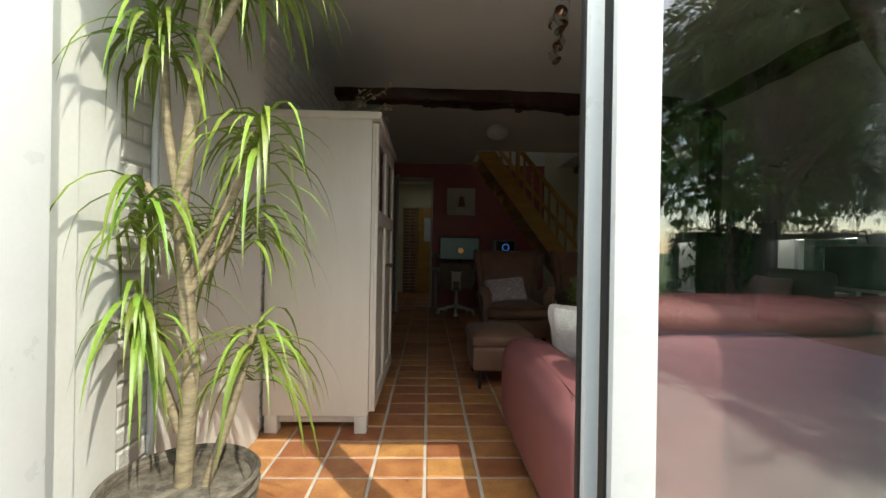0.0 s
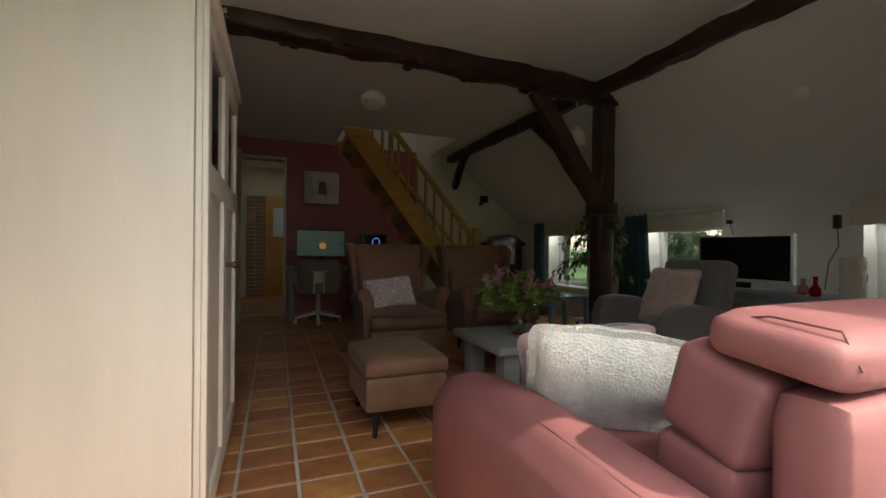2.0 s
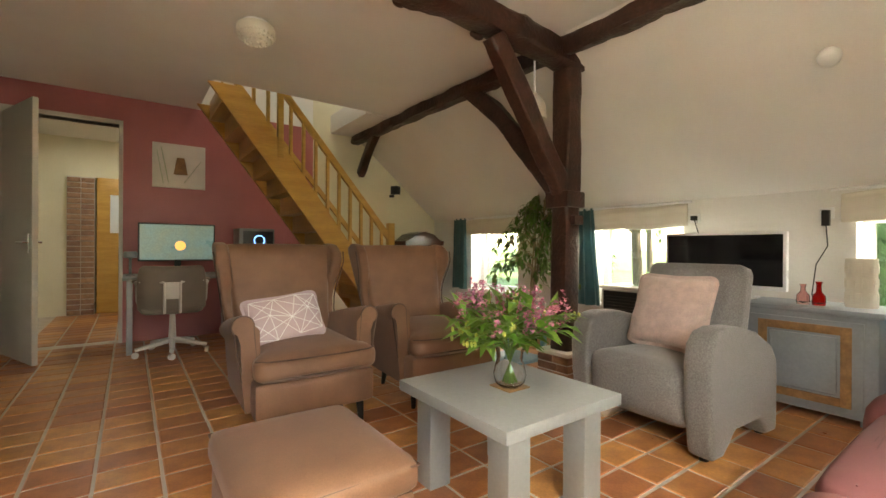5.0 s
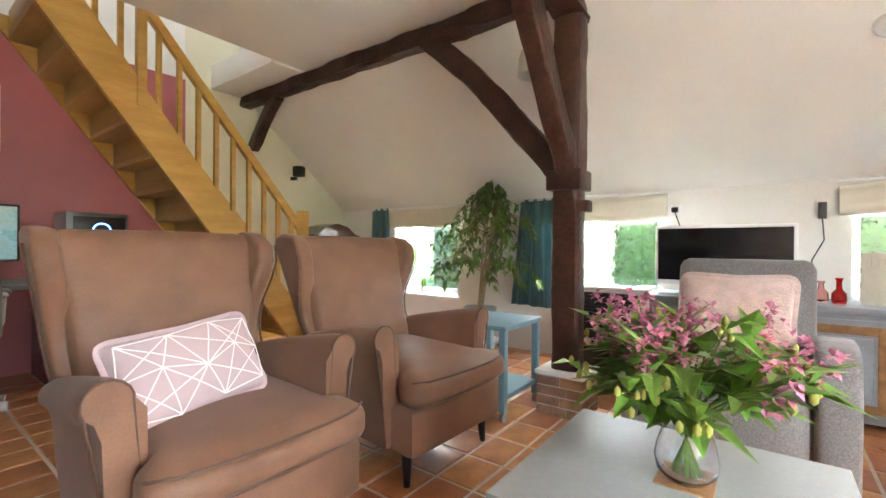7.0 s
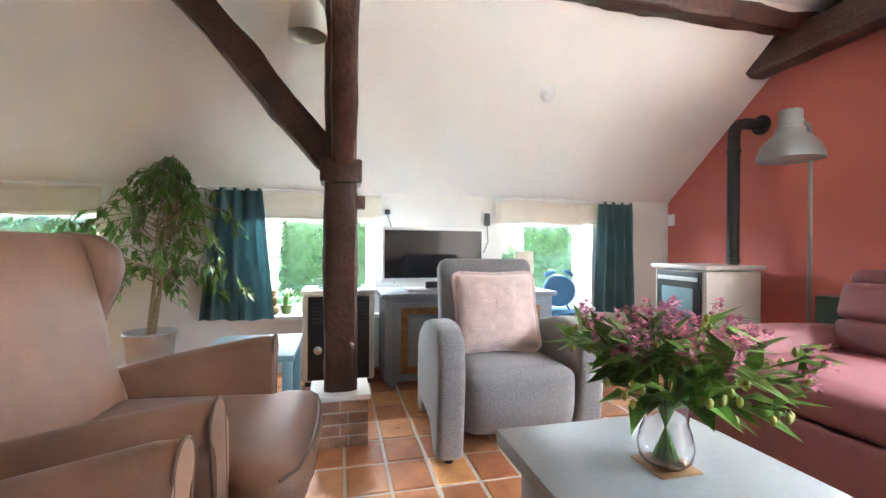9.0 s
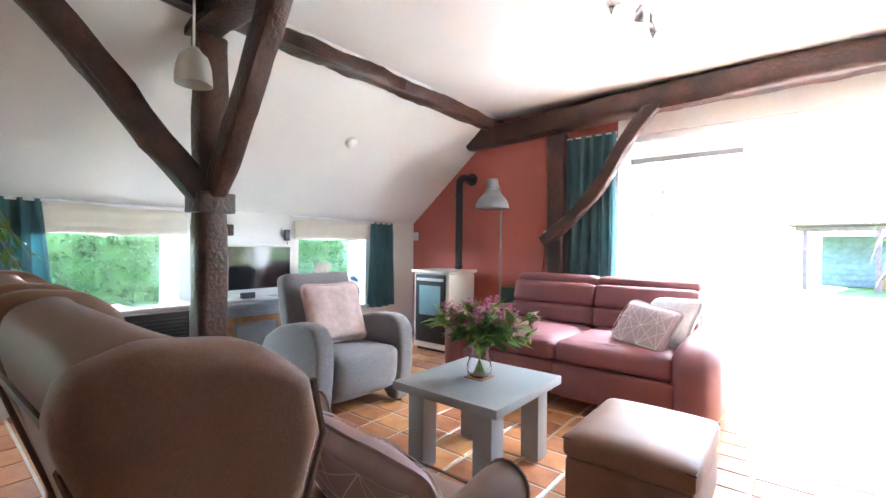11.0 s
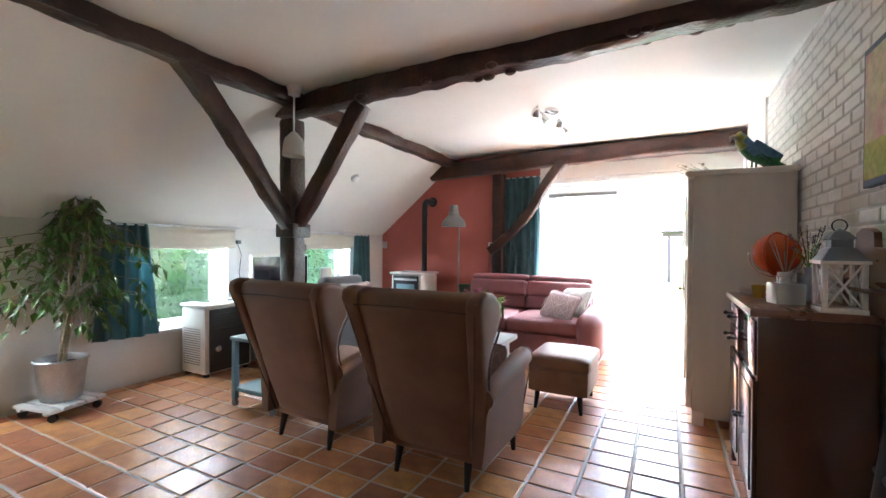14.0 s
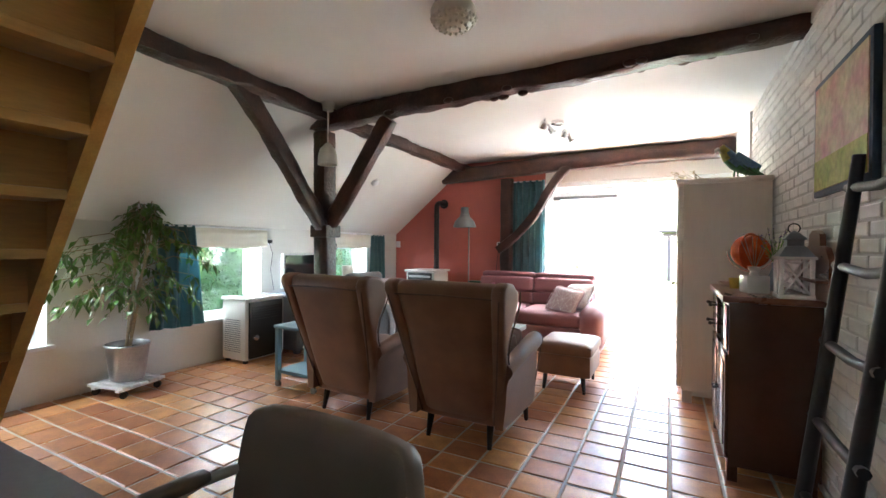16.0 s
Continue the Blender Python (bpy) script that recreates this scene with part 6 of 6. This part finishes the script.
part("bird_shape", bm, RAWOAK, pic, "small brown painted bird shape")
ta = thing("travel_bag", "dark green canvas bag lying on the floor", "bag", pose(3.75, 6.85, 0))
bm = bmesh.new()
soft(bm, (0, 0, 0.09), (0.42, 0.55, 0.18), 0.08, (0.01, 0.01, 0.02), 9, shape=lambda q, u: q + Vector([noise.noise(q * 9) * 0.015] * 3))
part("body", bm, GREENBAG, ta)
bm = bmesh.new()
tube(bm, [(-0.12, -0.1, 0.18), (-0.1, -0.05, 0.24), (-0.1, 0.08, 0.24), (-0.12, 0.12, 0.18)], 0.008, 6)
part("handle", bm, GREENBAG, ta)
# clock cabinet below the stairs
cc = thing("mirror_cabinet", "dark arched wooden cabinet with a small mirror", "cabinet", pose(3.62, 7.62, 0))
bx("body", cc, MAHOG, -0.27, 0.27, -0.18, 0.2, 0, 1.06, bevel=0.005)
bm = bmesh.new()
prism(bm, [(-0.33, 1.06), (-0.34, 1.12), (-0.26, 1.14), (-0.16, 1.22), (0, 1.26), (0.16, 1.22), (0.26, 1.14), (0.34, 1.12), (0.33, 1.06)], "y", -0.2, 0.2)
part("arched_top", bm, MAHOG, cc)
bx("mirror", cc, CHROME, -0.14, 0.14, -0.186, -0.179, 0.75, 1.03, bevel=0)

# ---- small things at the windows ----
bs = thing("round_stool", "bright blue painted round wooden stool", "stool", pose(3.82, 2.47, 0))
bm = bmesh.new()
lathe(bm, [(0, 0.44), (0.15, 0.44), (0.165, 0.455), (0.165, 0.47), (0.15, 0.48), (0, 0.48)], seg=28)
part("seat", bm, BLUEPAINT, bs)
for k in range(4):
    a = math.pi / 4 + k * math.pi / 2
    bm = bmesh.new()
    tube(bm, [(0.11 * math.cos(a), 0.11 * math.sin(a), 0.44), (0.16 * math.cos(a), 0.16 * math.sin(a), 0)], [0.017, 0.013], 10)
    part("leg", bm, BLUEPAINT, bs)
bm = bmesh.new()
for z, r in ((0.16, 0.142), (0.24, 0.134)):
    for k in range(4):
        a, b = math.pi / 4 + k * math.pi / 2, math.pi / 4 + (k + 1) * math.pi / 2
        tube(bm, [(r * math.cos(a), r * math.sin(a), z), (r * math.cos(b), r * math.sin(b), z)], 0.007, 6)
part("stretcher", bm, BLUEPAINT, bs)
ac = thing("alarm_clock", "large teal twin-bell alarm clock on the blue stool", "clock", pose(3.80, 2.47, 0.48, 0, 0, 70))
bm = bmesh.new()
lathe(bm, [(0, -0.04), (0.125, -0.04), (0.135, -0.02), (0.135, 0.03), (0.125, 0.04), (0.115, 0.035), (0, 0.035)], seg=32, m=pose(0, 0, 0.16, 90, 0, 0))
part("case", bm, BLUEPAINT, ac)
bm = bmesh.new()
lathe(bm, [(0, 0.0), (0.112, 0.0), (0.112, 0.003), (0, 0.003)], seg=32, m=pose(0, -0.036, 0.16, 90, 0, 0))
fc = part("dial", bm, CERAMIC, ac)
bm = bmesh.new()
tube(bm, [(0, -0.042, 0.16), (0.035, -0.042, 0.19)], 0.004, 4)
tube(bm, [(0, -0.042, 0.16), (-0.07, -0.042, 0.175)], 0.003, 4)
for k in range(12):
    a = k * math.pi / 6
    tube(bm, [(0.092 * math.cos(a), -0.041, 0.16 + 0.092 * math.sin(a)), (0.102 * math.cos(a), -0.041, 0.16 + 0.102 * math.sin(a))], 0.004, 4)
part("clock_hand", bm, BLACKPL, fc)
for s in (-1, 1):
    bm = bmesh.new()
    lathe(bm, [(0.05, 0), (0.045, 0.025), (0.02, 0.04), (0, 0.042)], seg=18, m=pose(s * 0.07, 0, 0.295, 0, s * 28, 0))
    part("bell", bm, BLUEPAINT, ac)
    bm = bmesh.new()
    tube(bm, [(s * 0.06, 0, 0.05), (s * 0.09, 0, 0)], 0.01, 8)
    part("foot", bm, BLUEPAINT, ac)
tl = thing("table_lamp", "cream cut-out cylinder table lamp", "table lamp", pose(3.78, 2.80, 0.67))
bm = bmesh.new()
lathe(bm, [(0.075, 0), (0.078, 0.01), (0.072, 0.14), (0.075, 0.30), (0.07, 0.30), (0.068, 0.14), (0.07, 0.01)], seg=26)
part("shade", bm, BLIND, tl)
for k in range(8):
    for z in (0.06, 0.15, 0.24):
        a = k * math.pi / 4 + (0.4 if z == 0.15 else 0)
        bm = bmesh.new()
        soft(bm, (0, 0, 0), (0.03, 0.008, 0.06), 0.004, n=2, m=pose(0.074 * math.cos(a), 0.074 * math.sin(a), z, 0, 0, math.degrees(a) + 90))
        part("petal_relief", bm, BLIND, tl)
for i, (y, h, m_) in enumerate(((2.98, 0.15, REDGLASS), (3.06, 0.13, glass_mat("pale_rose_glass", (0.9, 0.6, 0.58))))):
    rv = thing("glass_bottle", "small red glass bottle vase on the cabinet" if i == 0 else "small pale rose glass bottle vase", "bottle", pose(3.68, y, 0.67))
    bm = bmesh.new()
    lathe(bm, [(0, 0), (0.032, 0), (0.036, 0.02), (0.034, 0.06), (0.015, 0.085), (0.013, h - 0.02), (0.02, h), (0.017, h), (0.010, h - 0.02), (0.012, 0.085), (0.030, 0.06), (0.032, 0.02), (0, 0.008)], seg=20)
    part("glass", bm, m_, rv)
for k, (x, y, mname) in enumerate(((XK + 0.10, 4.70, TERRAPOT), (XK + 0.10, 6.55, CERAMIC), (XK + 0.10, 2.35, CERAMIC), (XK + 0.11, 4.28, TERRAPOT))):
    cp = thing("cactus_pot", "small potted cactus on the window sill", "plant", pose(x, y, 0.453))
    bm = bmesh.new()
    lathe(bm, [(0, 0), (0.035, 0), (0.045, 0.07), (0.04, 0.07), (0.0, 0.062)], seg=18)
    part("pot", bm, mname, cp)
    bm = bmesh.new()
    for q in range(3):
        soft(bm, (0.02 * (q - 1), 0.012 * (q % 2), 0.10 + 0.01 * q), (0.03, 0.03, 0.10), 0.014, n=4)
    part("cactus", bm, LEAF, cp)
bu = bmesh.new()
soft(bu, (0, 0, 0.035), (0.12, 0.09, 0.07), 0.03, n=7)
soft(bu, (0, 0, 0.10), (0.075, 0.06, 0.09), 0.03, n=7)
bmesh.ops.create_uvsphere(bu, u_segments=14, v_segments=10, radius=0.03, matrix=Matrix.Translation((0, 0, 0.17)))
buddha = obj("buddha_statue", bu, RAWOAK, True)
buddha.matrix_basis = pose(XK + 0.08, 4.80, 0.453)
tagged(buddha, "small brown seated stone statue on the sill", "statue")
# sockets, plugs, cables, wall speaker
for nm, lab, x, y, z, axis in (("wall_socket", "white wall socket with a black plug", XK, 3.90, 1.29, "x"), ("wall_socket", "white wall socket with a black adapter", XK, 3.03, 1.28, "x"), ("light_switch", "white light switch on the red wall", 4.03, YD, 1.28, "y"), ("wall_socket", "white double socket by the timber post", 2.14, YD, 1.27, "y")):
    so = thing(nm, lab, "socket")
    w = 0.04
    if axis == "x":
        bx("plate", so, UPVC, x - 0.012, x, y - w, y + w, z - 0.04, z + 0.04, bevel=0.004)
        bx("plug", so, BLACKPL, x - 0.05, x - 0.012, y - 0.022, y + 0.022, z - (0.09 if y < 3.5 else 0.02), z + 0.02, bevel=0.005)
    else:
        bx("plate", so, UPVC, x - w, x + w, y, y + 0.012, z - 0.055, z + 0.055, bevel=0.004)
        if nm == "wall_socket":
            for dz in (-0.025, 0.025):
                bx("outlet", so, BLACKPL, x - 0.018, x + 0.018, y + 0.012, y + 0.014, z + dz - 0.018, z + dz + 0.018, bevel=0)
for pts in ([(XK - 0.02, 3.90, 1.27), (XK - 0.03, 3.86, 1.15), (XK - 0.02, 3.88, 0.95), (XK - 0.03, 3.84, 0.70)], [(XK - 0.03, 3.03, 1.2), (XK - 0.03, 3.02, 1.05), (XK - 0.04, 3.08, 0.92), (XK - 0.05, 3.10, 0.70)], [(2.14, YD + 0.015, 1.24), (2.17, YD + 0.02, 1.0), (2.20, YD + 0.02, 0.6)]):
    bm = bmesh.new()
    tube(bm, pts, 0.004, 6)
    tagged(obj("power_cable", bm, BLACKPL, True), "thin black power cable hanging from the socket", "cable")
spk_ = thing("wall_speaker", "small black speaker on a wall bracket", "speaker", pose(3.30, YP - 0.10, 1.84, 0, 0, 20))
bx("box", spk_, BLACKPL, -0.05, 0.05, -0.06, 0.05, -0.03, 0.09, bevel=0.01)
bx("bracket", spk_, BLACKPL, -0.02, 0.02, 0.03, 0.10, -0.07, -0.03, bevel=0.004)
# ceiling lights
cl = thing("ceiling_light", "round ribbed opal glass ceiling light", "ceiling light", pose(0.84, 5.40, CEIL))
bm = bmesh.new()
lathe(bm, [(0, 0), (0.085, 0), (0.085, -0.03), (0, -0.03)], seg=28)
part("base", bm, UPVC, cl)
bm = bmesh.new()
lathe(bm, [(0, -0.155), (0.05, -0.15), (0.10, -0.125), (0.125, -0.09), (0.128, -0.05), (0.12, -0.03), (0, -0.03)], seg=32)
gsh = part("shade", bm, OPAL, cl)
bm = bmesh.new()
for ring, rad, z in ((8, 0.04, -0.152), (14, 0.075, -0.139), (20, 0.105, -0.118), (24, 0.12, -0.095)):
    for k in range(ring):
        a = 2 * math.pi * k / ring
        bmesh.ops.create_icosphere(bm, subdivisions=1, radius=0.012, matrix=Matrix.Translation((rad * math.cos(a), rad * math.sin(a), z)))
part("glass_beads", bm, OPAL, gsh)
pl = thing("pendant_lamp", "white glass bell pendant on a short cord", "pendant lamp", pose(2.64, 4.44, CEIL) @ Matrix.Diagonal((1.2, 1.2, 1.05, 1)))
bm = bmesh.new()
lathe(bm, [(0.05, 0), (0.05, -0.02), (0.04, -0.075), (0, -0.075)], seg=20)
part("ceiling_rose", bm, UPVC, pl)
bm = bmesh.new()
tube(bm, [(0, 0, -0.07), (0, 0, -0.37)], 0.006, 8)
part("cord", bm, UPVC, pl)
bm = bmesh.new()
lathe(bm, [(0.0, -0.365), (0.02, -0.37), (0.03, -0.385), (0.06, -0.42), (0.072, -0.47), (0.078, -0.56), (0.074, -0.56), (0.068, -0.47), (0.055, -0.425), (0, -0.39)], seg=26)
part("shade", bm, OPAL, pl)
sl = thing("spot_bar", "chrome ceiling bar with four spotlights", "spotlight", pose(0.85, 2.88, CEIL, 0, 0, 84) @ Matrix.Diagonal((1.4, 1.2, 1.2, 1)))
bm = bmesh.new()
lathe(bm, [(0, 0), (0.055, 0), (0.055, -0.025), (0, -0.03)], seg=22)
part("base", bm, CHROME, sl)
bm = bmesh.new()
tube(bm, [(-0.26 + 0.52 * k / 16, 0.05 * math.sin(k / 16 * 6.28), -0.05) for k in range(17)], 0.008, 8)
part("bar", bm, CHROME, sl)
for k in range(4):
    x = -0.24 + k * 0.16
    bm = bmesh.new()
    lathe(bm, [(0.012, 0.0), (0.028, -0.02), (0.032, -0.07), (0.028, -0.07), (0, -0.05)], seg=16, m=pose(x, 0.05 * math.sin((x + 0.26) / 0.52 * 6.28), -0.055, 25 * (-1) ** k, 20, 0))
    part("spot", bm, CHROME, sl)
sm = thing("smoke_detector", "round white smoke detector on the roof slope", "smoke detector", pose(3.28, 2.85, 2.10, 0, 40, 0))
bm = bmesh.new()
lathe(bm, [(0, -0.035), (0.04, -0.035), (0.055, -0.02), (0.055, 0.01), (0, 0.01)], seg=24)
part("body", bm, UPVC, sm)

# ---- added area lamps: the sky's share at door and windows, from under the lintels ----
fill_light("door_skylight", 0.25, 0.66, 2.30, 2.2, 0.35, (0.6, 4.0, 0.9), 50)
for y0, y1, z0, z1 in WINS:
    fill_light("window_skylight", XK + 0.13, (y0 + y1) / 2, 1.262, y1 - y0 - 0.1, 0.10, (XK - 0.9, (y0 + y1) / 2, 0.55), 1.5)
# Fill lamps added to brighten the closed stairwell and hall; neither has a skylight.
fill_light("stairwell_fill", 1.8, 7.2, 4.5, 0.8, 0.6, (1.8, 7.2, 2.0), 0.7)
fill_light("hall_fill", 0.0, 9.4, 2.55, 0.6, 0.6, (0.0, 9.4, 0.0), 0.9)

# ---- floor tiles and bricks ----
def tile_mesh(name, w, d, h, material, dome=0.0):
    bm = bmesh.new()
    e = 0.006
    lo = [bm.verts.new((sx * w / 2, sy * d / 2, -h)) for sx, sy in ((-1, -1), (1, -1), (1, 1), (-1, 1))]
    mi = [bm.verts.new((sx * w / 2, sy * d / 2, -e * 0.6)) for sx, sy in ((-1, -1), (1, -1), (1, 1), (-1, 1))]
    hi = [bm.verts.new((sx * (w / 2 - e), sy * (d / 2 - e), 0)) for sx, sy in ((-1, -1), (1, -1), (1, 1), (-1, 1))]
    for a, b in ((lo, mi), (mi, hi)):
        for k in range(4):
            bm.faces.new((a[k], a[(k + 1) % 4], b[(k + 1) % 4], b[k]))
    bm.faces.new(hi)
    me = bpy.data.meshes.new(name)
    bm.to_mesh(me)
    bm.free()
    me.materials.append(material)
    return me


def lay(name, places, me, parent, near, limit, material):
    """The pieces nearest to a stretch of the plan as objects, the rest joined."""
    places.sort(key=lambda m: (m.translation - near).length)
    for m in places[:limit]:
        ob = new(name, me)
        ob.parent = parent
        ob.matrix_basis = m
    co = np.array([v.co[:] for v in me.vertices])
    faces = [tuple(p.vertices) for p in me.polygons]
    vs, fs = [], []
    for m in places[limit:]:
        mm = np.array(m)
        base = len(vs)
        vs += (co @ mm[:3, :3].T + mm[:3, 3]).tolist()
        fs += [tuple(base + i for i in f) for f in faces]
    if vs:
        j = bpy.data.meshes.new(name + "s")
        j.from_pydata(vs, [], fs)
        j.materials.append(material)
        ob = new(name + "s", j)
        ob.parent = parent
        tagged(ob, kind="stuff")


rnd = random.Random(4)
PX, PY = 0.2475, 0.19
tile = tile_mesh("tile", PX - 0.015, PY - 0.015, 0.006, TILE)
places = []
for i in range(-4, 17):
    for j in range(-1, 36):
        x, y = 0.003 + (i + 0.5) * PX, 1.22 + (j + 0.5) * PY
        if XL + 0.02 < x < XK + 0.05 and 0.95 < y < YP + 0.1:
            places.append(pose(x + rnd.uniform(-1, 1) * 0.0012, y + rnd.uniform(-1, 1) * 0.0012, rnd.uniform(-1, 0.4) * 0.0012, rnd.uniform(-0.25, 0.25), rnd.uniform(-0.25, 0.25), rnd.uniform(-0.3, 0.3)))
for i in range(-3, 4):
    for j in range(36, 50):
        places.append(pose(0.003 + (i + 0.5) * PX, 1.22 + (j + 0.5) * PY, 0))
lay("tile", places, tile, floor, Vector((0.5, 5.0, 0)), 300, TILE)

brick = tile_mesh("brick", 0.205, 0.058, 0.012, BRICK_W)
places = []
for r in range(38):
    for c in range(33):
        y = 0.90 + (c + (0.5 if r % 2 else 0.0)) * 0.217
        z = 0.035 + r * 0.0685
        if y < YP - 0.08 and z < CEIL - 0.03:
            places.append(Matrix.Translation((XL + rnd.uniform(-0.002, 0.002), y, z)) @ pose(0, 0, 0, 0, 90, 0) @ pose(0, 0, 0, rnd.uniform(-0.6, 0.6), rnd.uniform(-0.8, 0.8), 90 + rnd.uniform(-0.5, 0.5)))
lay("brick", places, brick, west, Vector((XL, 4.4, 1.9)), 300, BRICK_W)
